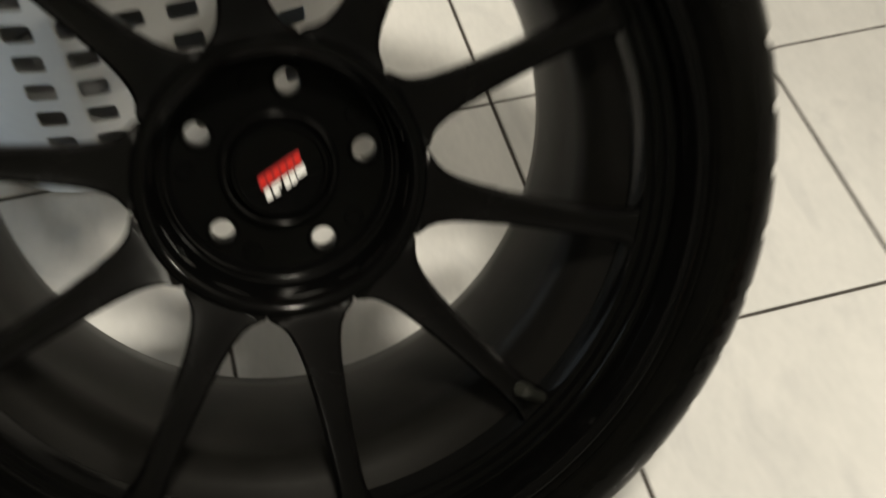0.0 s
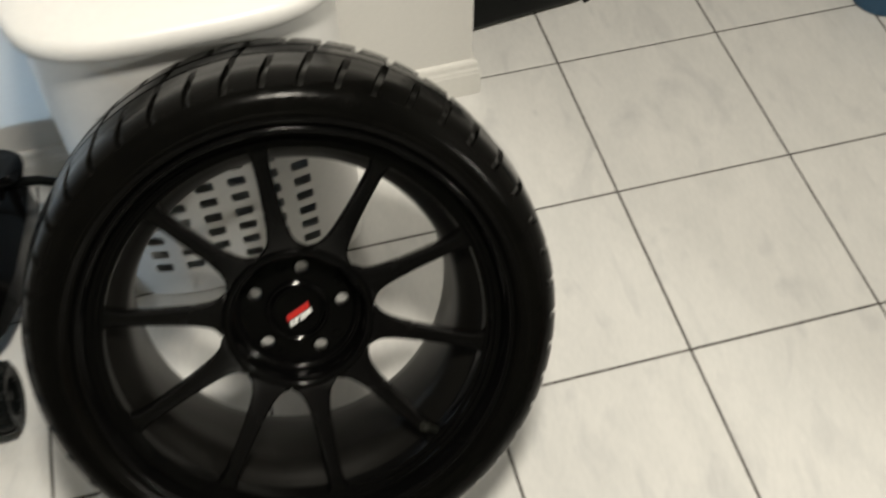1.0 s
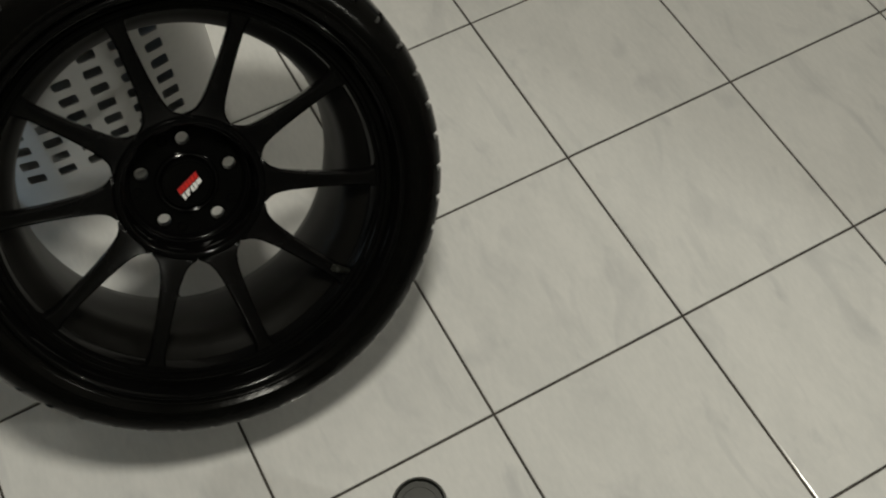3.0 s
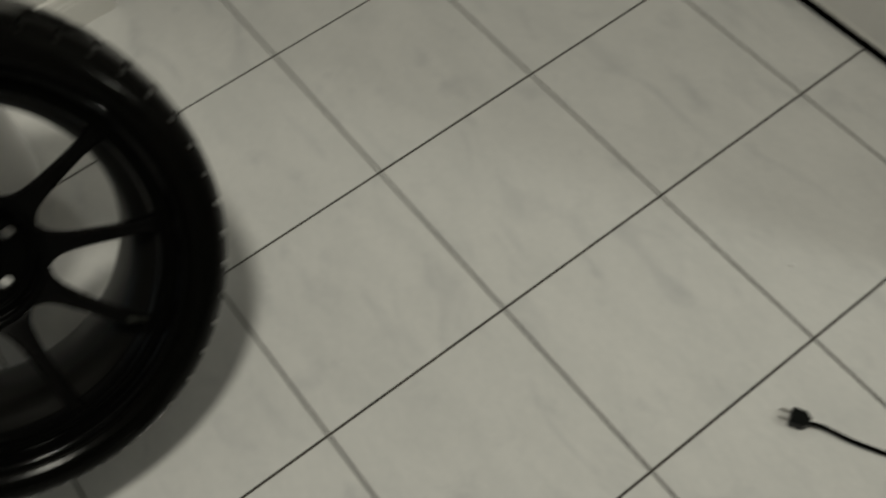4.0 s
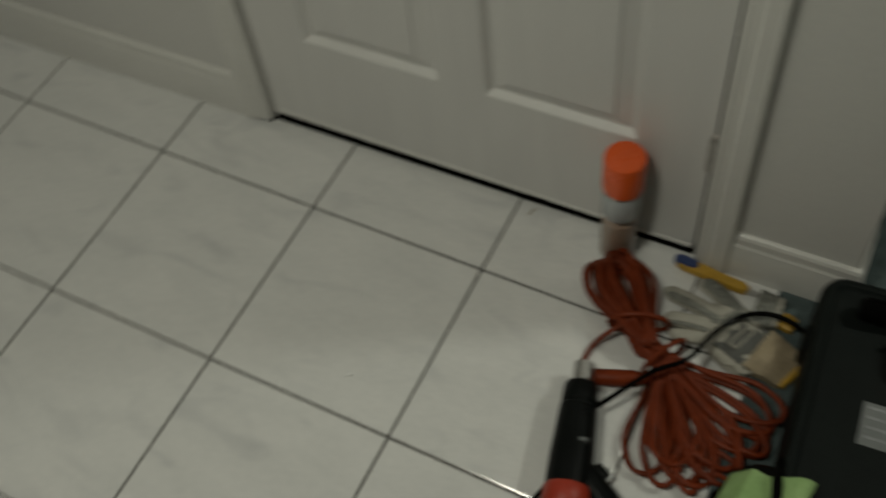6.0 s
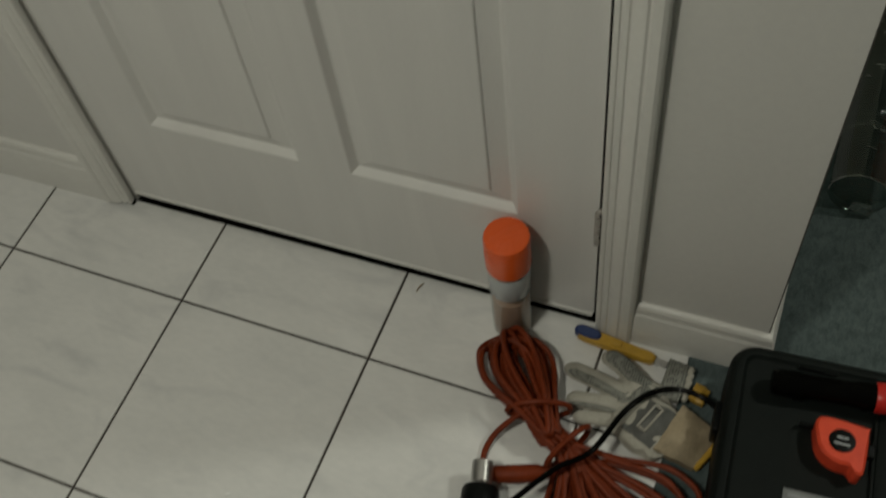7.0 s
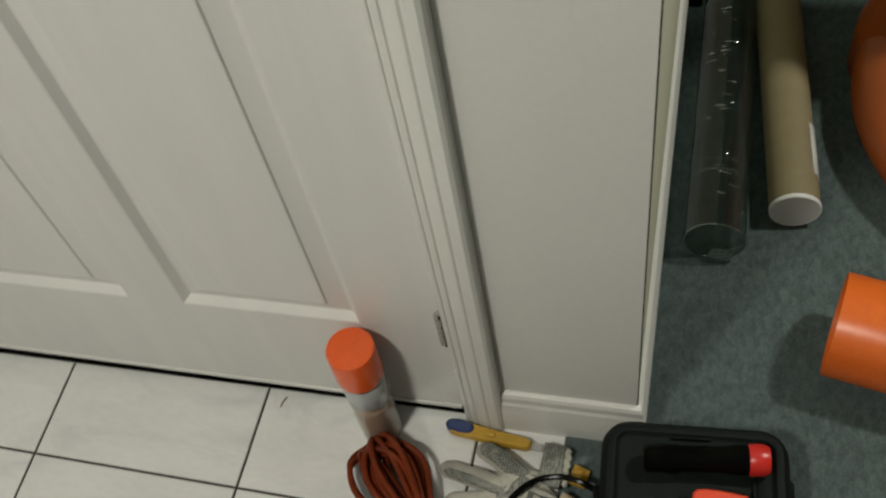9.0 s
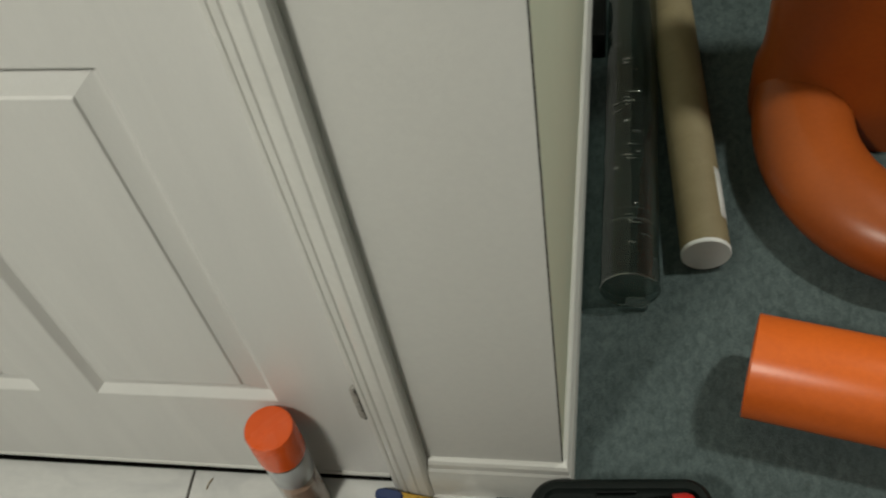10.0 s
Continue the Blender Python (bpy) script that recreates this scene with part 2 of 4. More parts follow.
    ob.parent = parent
    if label:
        tagged(ob, label=label)
    return ob


def thing(name, label, category, m=None, group="", kind=""):
    ob = new(name)
    ob.empty_display_size = 0.05
    if m is not None:
        ob.matrix_world = m
    return tagged(ob, label, category, group, kind)


def structure(name, bm, mat, label, category, smooth=False):
    return tagged(mesh_object(name, bm, mat, smooth), label, category, kind="structure")


def add_box(bm, x0, x1, y0, y1, z0, z1, bevel=0.0, seg=2, m=None):
    vs = [bm.verts.new((x, y, z)) for x in (x0, x1) for y in (y0, y1) for z in (z0, z1)]
    fs = [bm.faces.new([vs[i] for i in q]) for q in ((0, 1, 3, 2), (4, 6, 7, 5), (0, 4, 5, 1), (2, 3, 7, 6), (0, 2, 6, 4), (1, 5, 7, 3))]
    out = vs
    if bevel:
        r = bmesh.ops.bevel(bm, geom=list({e for f in fs for e in f.edges}), offset=bevel, segments=seg, profile=0.5, affect="EDGES")
        out = list({v for f in r["faces"] for v in f.verts} | {v for v in vs if v.is_valid})
    if m is not None:
        bmesh.ops.transform(bm, matrix=m, verts=out)
    return bm


def box(x0, x1, y0, y1, z0, z1, bevel=0.0, seg=2, m=None):
    return add_box(bmesh.new(), x0, x1, y0, y1, z0, z1, bevel, seg, m)


def add_lathe(bm, profile, n=48, m=None, close=False):
    """Turns (radius, height) pairs about z. A radius of 0 closes the end with a fan."""
    rings = []
    for r, z in profile:
        if r < 1e-6:
            rings.append([bm.verts.new((0, 0, z))])
        else:
            rings.append([bm.verts.new((r * math.cos(2 * math.pi * k / n), r * math.sin(2 * math.pi * k / n), z)) for k in range(n)])
    pairs = list(zip(rings, rings[1:]))
    if close:
        pairs.append((rings[-1], rings[0]))
    for a, b in pairs:
        for k in range(n):
            l = (k + 1) % n
            if len(a) == 1 and len(b) == 1:
                break
            if len(a) == 1:
                bm.faces.new((a[0], b[l], b[k]))
            elif len(b) == 1:
                bm.faces.new((a[k], a[l], b[0]))
            else:
                bm.faces.new((a[k], a[l], b[l], b[k]))
    if m is not None:
        bmesh.ops.transform(bm, matrix=m, verts=[v for r in rings for v in r])
    return bm


def lathe(profile, n=48, m=None, close=False):
    return add_lathe(bmesh.new(), profile, n, m, close)


def smooth_path(pts, per=8, closed=False):
    """Catmull-Rom points through pts."""
    p = [Vector(q) for q in pts]
    out = []
    n = len(p)
    for i in range(n if closed else n - 1):
        a = p[(i - 1) % n] if closed or i else p[0]
        b, c = p[i], p[(i + 1) % n]
        d = p[(i + 2) % n] if closed or i + 2 < n else p[-1]
        for k in range(per):
            t = k / per
            out.append(0.5 * ((2 * b) + (c - a) * t + (2 * a - 5 * b + 4 * c - d) * t * t + (3 * b - a - 3 * c + d) * t ** 3))
    if not closed:
        out.append(p[-1].copy())
    return out


def add_tube(bm, pts, radius, n=8, closed=False, flat=1.0):
    """Sweeps a round section along pts; radius is a number or one for each point."""
    rings = []
    c = len(pts)
    for i, p in enumerate(pts):
        a = pts[(i - 1) % c] if closed or i else pts[0]
        b = pts[(i + 1) % c] if closed or i + 1 < c else pts[-1]
        t = (b - a).normalized()
        s = t.cross(Vector((0, 0, 1)))
        s = s.normalized() if s.length > 1e-4 else Vector((1, 0, 0))
        u = s.cross(t).normalized()
        r = radius if isinstance(radius, (int, float)) else radius[i]
        rings.append([bm.verts.new(p + r * (math.cos(2 * math.pi * k / n) * s + flat * math.sin(2 * math.pi * k / n) * u)) for k in range(n)])
    for i in range(c if closed else c - 1):
        a, b = rings[i], rings[(i + 1) % c]
        for k in range(n):
            bm.faces.new((a[k], a[(k + 1) % n], b[(k + 1) % n], b[k]))
    if not closed:
        bm.faces.new(rings[0])
        bm.faces.new(list(reversed(rings[-1])))
    return bm


def tube(pts, radius, n=8, closed=False, flat=1.0):
    return add_tube(bmesh.new(), pts, radius, n, closed, flat)


def add_prism(bm, outline, z0, z1, inset=0.0, m=None):
    """A flat plate from an outline, with its upper edge drawn in by inset."""
    n = len(outline)
    cx, cy = sum(p[0] for p in outline) / n, sum(p[1] for p in outline) / n
    rings = []
    for z, k in ((z0, 0), (z1 - inset, 0), (z1, inset)):
        ring = []
        for x, y in outline:
            d = max(1e-6, math.hypot(x - cx, y - cy))
            ring.append(bm.verts.new((x - (x - cx) / d * k, y - (y - cy) / d * k, z)))
        rings.append(ring)
    for a, b in zip(rings, rings[1:]):
        for k in range(n):
            bm.faces.new((a[k], a[(k + 1) % n], b[(k + 1) % n], b[k]))
    bm.faces.new(list(reversed(rings[0])))
    bm.faces.new(rings[-1])
    if m is not None:
        bmesh.ops.transform(bm, matrix=m, verts=[v for r in rings for v in r])
    return bm


def prism(outline, z0, z1, inset=0.0, m=None):
    return add_prism(bmesh.new(), outline, z0, z1, inset, m)


def superellipse(a, b, p, n):
    pts = []
    for k in range(n):
        t = 2 * math.pi * k / n
        c, s = math.cos(t), math.sin(t)
        pts.append((a * math.copysign(abs(c) ** (2 / p), c), b * math.copysign(abs(s) ** (2 / p), s)))
    return pts


# ---- the large structure ----
WALL_Y = 0.145          # face of the wall with the door
X_LEFT, X_RIGHT = 0.165, 0.967   # door leaf
WALL_END = 1.213
CARPET_X = 1.118

structure("floor", box(-3.2, CARPET_X, -4.0, 0.60, -0.12, -0.0022), GROUT, "tiled floor of white marbled tiles with dark grout", "floor")
structure("carpet", box(CARPET_X, 5.2, -4.0, 4.6, -0.12, 0.004), CARPET, "dark slate green short pile carpet", "carpet")
bm = box(-3.2, X_LEFT - 0.012, WALL_Y, 0.265, -0.1, 2.5)
add_box(bm, X_RIGHT + 0.012, WALL_END - 0.1, WALL_Y, 0.265, -0.1, 2.5)
add_box(bm, X_LEFT - 0.012, X_RIGHT + 0.012, WALL_Y, 0.265, 2.045, 2.5)
structure("wall_north", bm, WALL, "white painted wall with a door in it", "wall")
structure("wall_side", box(WALL_END - 0.10, WALL_END, WALL_Y + 0.002, 4.6, -0.1, 2.5), CREAM, "cream painted side wall of the carpeted room", "wall")
structure("wall_corner", box(WALL_END - 0.1, WALL_END - 0.0005, WALL_Y, WALL_Y + 0.002, -0.1, 2.5), WALL, "white painted corner of the wall", "wall")
structure("trim_corner_crack", box(WALL_END - 0.0004, WALL_END + 0.0012, WALL_Y + 0.0005, WALL_Y + 0.0022, 0.106, 1.05), GROUT, "thin dark crack along the wall corner", "trim")
structure("wall_closet", box(-0.2, 1.1, 0.60, 0.70, -0.1, 2.5), WALL, "plain white wall behind the door", "wall")
structure("wall_partition", box(-0.77, -0.65, -4.0, -0.83, -0.1, 2.5), WALL, "white painted partition wall beside the hamper", "wall")
structure("wall_west", box(-3.3, -3.2, -4.0, 0.265, -0.1, 2.5), WALL, "plain white wall", "wall")
structure("wall_south", box(-3.3, 5.3, -4.1, -4.0, -0.1, 2.5), WALL, "plain white wall", "wall")
structure("wall_east", box(5.2, 5.3, -4.0, 4.6, -0.1, 2.5), CREAM, "plain cream wall", "wall")
structure("wall_far_north", box(-0.2, 5.3, 4.6, 4.7, -0.1, 2.5), CREAM, "plain cream wall", "wall")
structure("ceiling", box(-3.3, 5.3, -4.1, 4.7, 2.5, 2.6), CEIL, "plain white ceiling", "ceiling")


def moulding(name, profile, ends, mat, label, mitre=(0, 0)):
    """Sweeps a (out, up) profile straight between two points; out lies to the right of the way."""
    a, b = Vector(ends[0]), Vector(ends[1])
    along = (b - a).normalized()
    out = along.cross(Vector((0, 0, 1))).normalized()
    bm = bmesh.new()
    r1 = [bm.verts.new(a + out * o + Vector((0, 0, u)) - along * (o * mitre[0])) for o, u in profile]
    r2 = [bm.verts.new(b + out * o + Vector((0, 0, u)) + along * (o * mitre[1])) for o, u in profile]
    n = len(profile)
    for k in range(n):
        bm.faces.new((r1[k], r1[(k + 1) % n], r2[(k + 1) % n], r2[k]))
    bm.faces.new(r1)
    bm.faces.new(list(reversed(r2)))
    return tagged(mesh_object(name, bm, mat, True, 0.35), label, "baseboard", kind="structure")


BASE_H = 0.104
BASE_P = [(0, 0), (0.013, 0), (0.013, BASE_H - 0.036), (0.0115, BASE_H - 0.031), (0.0115, BASE_H - 0.026), (0.009, BASE_H - 0.020),
          (0.0085, BASE_H - 0.008), (0.006, BASE_H - 0.002), (0.003, BASE_H), (0, BASE_H)]
LABEL_B = "white painted moulded baseboard"
moulding("baseboard_left", BASE_P, ((-3.2, WALL_Y, 0), (0.108, WALL_Y, 0)), TRIM, LABEL_B)
moulding("baseboard_right", BASE_P, ((1.028, WALL_Y, 0), (WALL_END, WALL_Y, 0)), TRIM, LABEL_B, (0, 1))
moulding("baseboard_end", BASE_P, ((WALL_END, WALL_Y, 0), (WALL_END, 4.58, 0)), TRIM, LABEL_B, (1, 0))
BASE_S = [(o, u * 0.78) for o, u in BASE_P]
moulding("baseboard_partition", BASE_S, ((-0.65, -4.0, 0), (-0.65, -0.83, 0)), TRIM, LABEL_B, (0, 1))
moulding("baseboard_partition_end", BASE_S, ((-0.65, -0.83, 0), (-0.77, -0.83, 0)), TRIM, LABEL_B, (1, 0))


def casing(name, x0, x1, flip):
    """An upright door casing with a stepped, rounded face."""
    w = x1 - x0
    prof = [(0, 0), (0, 0.010), (0.03, 0.0112), (0.11, 0.0114), (0.130, 0.0098), (0.160, 0.0098), (0.180, 0.0118), (0.28, 0.0122),
            (0.300, 0.0106), (0.330, 0.0106), (0.350, 0.0126), (0.45, 0.0158), (0.60, 0.0172), (0.645, 0.0158), (0.68, 0.0158), (0.70, 0.0176),
            (0.88, 0.0184), (0.96, 0.0160), (1.0, 0.0125), (1.0, 0)]
    bm = bmesh.new()
    rings = []
    for z in (0.009 if flip else 0.0, 2.09):
        rings.append([bm.verts.new((x1 - w * u if flip else x0 + w * u, WALL_Y - d, z)) for u, d in prof])
    n = len(prof)
    for k in range(n):
        bm.faces.new((rings[0][k], rings[0][(k + 1) % n], rings[1][(k + 1) % n], rings[1][k]))
    bm.faces.new(rings[0])
    bm.faces.new(list(reversed(rings[1])))
    return tagged(mesh_object(name, bm, TRIM, True, 0.5), "white painted moulded door casing", "trim", kind="structure")


casing("trim_casing_left", 0.106, 0.1605, True)
casing("trim_casing_right", 0.9735, 1.030, False)
structure("trim_casing_head", box(0.106, 1.028, WALL_Y - 0.016, WALL_Y, 2.09, 2.15, 0.003), TRIM, "white painted door casing head", "trim", True)
bm = box(X_LEFT - 0.012, X_LEFT - 0.004, 0.152, 0.263, 0, 2.045)
add_box(bm, X_RIGHT + 0.004, X_RIGHT + 0.012, 0.152, 0.263, 0, 2.045)
add_box(bm, X_LEFT - 0.003, X_RIGHT + 0.003, 0.1465, 0.263, 2.036, 2.045)
structure("trim_jamb", bm, TRIM, "white painted door jamb", "trim")


def panel_door():
    """A closed six-panel door; each panel is a raised field inside a V-shaped groove."""
    door = thing("door_1", "closed white painted six-panel interior door", "door", kind="structure")
    y0, y1, zb, zt = 0.150, 0.186, 0.026, 2.032
    xs = [X_LEFT, 0.276, 0.526, 0.606, 0.856, X_RIGHT]
    zs = [zb, 0.238, 0.833, 0.985, 1.56, 1.655, 1.89, zt]
    bm = bmesh.new()

    def quad(a, b, c, d):
        bm.faces.new([bm.verts.new(p) for p in (a, b, c, d)])

    for i in range(5):
        for k in range(7):
            xa, xb, za, zc = xs[i], xs[i + 1], zs[k], zs[k + 1]
            if i in (1, 3) and k in (1, 3, 5):
                rings = [(0, 0), (0.002, 0.0010), (0.0105, 0.0108), (0.0130, 0.0116), (0.0375, 0.0042), (0.0390, 0.0014), (0.041, 0.0010)]
                corner = [[(xa + s, y0 + d, za + s), (xb - s, y0 + d, za + s), (xb - s, y0 + d, zc - s), (xa + s, y0 + d, zc - s)] for s, d in rings]
                for p, q in zip(corner, corner[1:]):
                    for e in range(4):
                        quad(p[e], p[(e + 1) % 4], q[(e + 1) % 4], q[e])
                quad(*corner[-1])
            else:
                quad((xa, y0, za), (xb, y0, za), (xb, y0, zc), (xa, y0, zc))
    bmesh.ops.remove_doubles(bm, verts=bm.verts, dist=0.0003)
    quad((X_LEFT, y1, zb), (X_LEFT, y1, zt), (X_RIGHT, y1, zt), (X_RIGHT, y1, zb))
    quad((X_LEFT, y0, zb), (X_RIGHT, y0, zb), (X_RIGHT, y1, zb), (X_LEFT, y1, zb))
    quad((X_LEFT, y0, zt), (X_RIGHT, y0, zt), (X_RIGHT, y1, zt), (X_LEFT, y1, zt))
    quad((X_LEFT, y0, zb), (X_LEFT, y0, zt), (X_LEFT, y1, zt), (X_LEFT, y1, zb))
    quad((X_RIGHT, y0, zb), (X_RIGHT, y0, zt), (X_RIGHT, y1, zt), (X_RIGHT, y1, zb))
    bmesh.ops.remove_doubles(bm, verts=bm.verts, dist=0.0003)
    part("door_leaf", bm, DOORP, door, smooth=False)
    lip = box(X_LEFT + 0.002, X_RIGHT - 0.002, 0.1475, 0.176, 0.0180, 0.0260, 0.0012)
    for v in lip.verts:
        v.co.z += 0.0075 * max(0.0, min(1.0, (0.72 - v.co.x) / 0.5)) - 0.0025
    part("door_bottom_edge", lip, TRIM, door, "white painted lower edge, a little out of level")
    # A black strip inside the hinge-side gap paints its shade.
    part("door_gap_shade", box(X_RIGHT + 0.0004, X_RIGHT + 0.0036, 0.1530, 0.1600, 0.02, 2.03), RUBBER_AND_GAP, door, "black strip that darkens the gap on the hinge side")
    for z in (0.235, 1.02, 1.80):
        h = bmesh.new()
        for k in range(3):
            add_lathe(h, [(0, 0), (0.0052, 0), (0.0063, 0.0012), (0.0063, 0.0208), (0.0052, 0.0222), (0, 0.023)], 12,
                      pose(0.9700, 0.1385, z + k * 0.0235))
        add_lathe(h, [(0, 0), (0.004, 0.001), (0.003, 0.005), (0, 0.006)], 12, pose(0.9700, 0.1385, z + 0.0705))
        part("hinge", h, HINGEP, door, "worn white painted butt hinge")
        # Shadow line next to the knuckles, made as a black box.
        part("hinge_gap_shade", box(0.9712, 0.9734, 0.1330, 0.1505, z - 0.002, z + 0.072), RUBBER_AND_GAP, door, "black strip that stands for the shadow beside the hinge")
    k = lathe([(0, 0), (0.032, 0), (0.032, 0.006), (0.014, 0.010), (0.012, 0.03), (0.024, 0.042), (0.028, 0.055), (0.022, 0.066), (0, 0.069)], 28,
              pose(0.228, 0.150, 0.92, 90, 0, 0))
    part("door_knob", k, BRASS, door, "round satin metal door knob")


panel_door()
# Black filler below the raised casing foot, in place of shade there.
structure("trim_gap_shade", box(0.112, X_LEFT - 0.004, 0.138, 0.1449, 0.0005, 0.0088), RUBBER_AND_GAP, "black strip that stands for the shade under the door casing", "trim")
# Black slab added to draw the shade in the gap below the door leaf.
structure("threshold", box(X_LEFT - 0.003, X_RIGHT + 0.003, 0.1505, 0.22, -0.05, 0.001), RUBBER_AND_GAP, "black strip that stands for the shade under the closed door", "threshold")


# ---- the wheel leaning on the hamper ----
def car_wheel():
    az, el = radians(-2.9), radians(34.7)
    n = Vector((math.cos(el) * math.cos(az), math.cos(el) * math.sin(az), math.sin(el)))
    e = Vector((0, 0, 1)).cross(n).normalized()
    f = n.cross(e)
    m = Matrix((e, f, n)).transposed().to_4x4()
    m.translation = (-0.0447, -1.2472, 0.3275)
    w = thing("car_wheel", "black ten-spoke alloy car wheel and tyre leaning on a hamper", "car wheel", m)

    # tyre: the section runs from the front bead over the tread to the rear bead
    prof = [(0.2545, 0.092), (0.2570, 0.098), (0.262, 0.1035), (0.268, 0.1065), (0.2695, 0.1085), (0.2725, 0.1085), (0.274, 0.1070),
            (0.284, 0.1065), (0.293, 0.1035), (0.300, 0.0985), (0.3060, 0.0915), (0.3112, 0.082), (0.3152, 0.070), (0.3172, 0.058),
            (0.3182, 0.0500), (0.3190, 0.0445), (0.3198, 0.0400), (0.3212, 0.0300), (0.3236, 0.012), (0.3165, 0.011), (0.3165, 0.002),
            (0.3238, 0.001), (0.3252, -0.034), (0.3180, -0.035), (0.3180, -0.044), (0.3256, -0.045), (0.3255, -0.080), (0.3245, -0.098),
            (0.3200, -0.114), (0.309, -0.124), (0.290, -0.129), (0.268, -0.126), (0.2545, -0.114)]
    pitch, cols = 46, 6
    total = pitch * cols
    bm = bmesh.new()
    rings = []
    for r, z in prof:
        skew = 0.55 * (z - 0.06) / 0.1 if r > 0.295 else 0.55 * (0.105 - 0.06) / 0.1 if z > 0 else -0.9
        ring = []
        for k in range(total):
            cut = 0.0
            if r > 0.3025 and abs(z) > 0.014 and k % cols in (0, 1) and (abs(z) > 0.034 or (k // cols) % 2 == 0):
                cut = 0.0056
            fr = (k % cols)
            step = (0.0, 0.15, 0.19, 0.45, 0.72, 0.96)[fr]
            a = 2 * math.pi * (k // cols + step) / pitch + skew * 0.12
            ring.append(bm.verts.new(((r - cut) * math.cos(a), (r - cut) * math.sin(a), z)))
        rings.append(ring)
    for a, b in zip(rings, rings[1:]):
        for k in range(total):
            bm.faces.new((a[k], a[(k + 1) % total], b[(k + 1) % total], b[k]))
    tyre = part("tyre", bm, RUBBER_AND_GAP, w, "black low-profile road tyre with slanted shoulder grooves", sharp=0.5)
    part("sidewall_ring", lathe([(0.2605, 0.1010), (0.2612, 0.1036), (0.2622, 0.1042), (0.2632, 0.1036)], 120), RUBBER_AND_GAP, tyre)

    for start, count in ((64, 9), (148, 6), (244, 9), (328, 6)):
        for k in range(count):
            long = 0.0032 if k % 3 else 0.0046
            part("sidewall_mark", box(-0.0045, 0.0045, -long, long, 0, 0.0012, 0.0004, 1, pose(0, 0, 0, 0, 0, start + 2.6 * k) @ pose(0.2855, 0, 0.1058, 0, 14, 0)), RUBBER_AND_GAP, tyre)
    lip = [(0.2440, 0.078), (0.2440, 0.086), (0.2465, 0.091), (0.2485, 0.0975), (0.2510, 0.1015), (0.2545, 0.1025), (0.2565, 0.1000),
           (0.2562, 0.095), (0.2540, 0.090)]
    part("rim_lip", lathe(lip, 128), GLOSSBLACK, w, "glossy black rim lip", sharp=1.2)
    step_ring = [(0.2445, 0.080), (0.2395, 0.0795), (0.2385, 0.083), (0.2365, 0.083), (0.2355, 0.079), (0.2315, 0.0785), (0.2300, 0.074),
                 (0.2262, 0.0735), (0.2245, 0.068), (0.2235, 0.052)]
    part("rim_step", lathe(step_ring, 128), GLOSSBLACK, w, sharp=0.7)
    barrel = [(0.2235, 0.053), (0.2150, 0.040), (0.2040, 0.028), (0.2000, 0.010), (0.2000, -0.040), (0.2035, -0.085),
              (0.2070, -0.108), (0.2120, -0.117), (0.2470, -0.119), (0.2545, -0.117), (0.2545, -0.108), (0.230, -0.104), (0.2155, -0.080),
              (0.2060, -0.040), (0.2070, 0.012), (0.2300, 0.045), (0.2470, 0.076), (0.2540, 0.090)]
    part("rim_barrel", lathe(barrel, 128), BARREL, w, "dull black inner barrel of the rim", sharp=0.7)

    # hub: a dished ring with a bolt pad pierced by five holes
    ring = [(0.0760, -0.010), (0.0830, 0.002), (0.0900, 0.014), (0.0935, 0.022), (0.0935, 0.0335), (0.0905, 0.0375), (0.0865, 0.0375), (0.0832, 0.0350),
            (0.0812, 0.0290), (0.0800, 0.0150), (0.0785, 0.0085), (0.0765, 0.0075), (0.0745, 0.0085), (0.0722, 0.0070), (0.0705, 0.0020), (0.0690, 0.0002), (0.0690, -0.010)]
    hub = part("hub", lathe(ring, 96, close=True), GLOSSBLACK, w, "dished black hub", sharp=0.7)
    bm = bmesh.new()
    loops = [(0, 0, 0.0700, 96), (0, 0, 0.0330, 72)]
    for k in range(5):
        a = radians(147.0 - 72 * k)
        loops.append((0.05715 * math.cos(a), 0.05715 * math.sin(a), 0.0080, 24))
    edges, walls = [], []
    for cx, cy, r, c in loops:
        vs = [bm.verts.new((cx + r * math.cos(2 * math.pi * k / c), cy + r * math.sin(2 * math.pi * k / c), 0.001)) for k in range(c)]
        es = [bm.edges.new((vs[k], vs[(k + 1) % c])) for k in range(c)]
        edges += es
        walls.append(vs)
    bmesh.ops.triangle_fill(bm, use_beauty=True, use_dissolve=False, edges=edges)
    for vs in walls:
        low = [bm.verts.new((v.co.x, v.co.y, -0.009)) for v in vs]
        for k in range(len(vs)):
            bm.faces.new((vs[k], vs[(k + 1) % len(vs)], low[(k + 1) % len(vs)], low[k]))
    part("bolt_pad", bm, GLOSSBLACK, hub, smooth=False)
    for k in range(5):
        a = radians(147.0 - 72 * k)
        part("bolt_seat", lathe([(0.0081, 0.0012), (0.0086, 0.0030), (0.0100, 0.0032), (0.0112, 0.0012)], 28,
                                pose(0.05715 * math.cos(a), 0.05715 * math.sin(a), 0)), GLOSSBLACK, hub)
    cap = part("centre_cap", lathe([(0.0330, -0.012), (0.0330, 0.006), (0.0315, 0.0085), (0.0295, 0.0085), (0.0285, 0.0060), (0.0270, 0.0055), (0.0, 0.0065)], 64),
               GLOSSBLACK, w, "black centre cap with a red and white badge", sharp=0.7)
    part("cap_ring", lathe([(0.0345, 0.001), (0.0350, 0.0070), (0.0368, 0.0082), (0.0388, 0.0070), (0.0400, 0.001)], 64), GLOSSBLACK, hub, sharp=0.7)
    for k in range(5):
        a = radians(147.0 - 72 * k + 24)
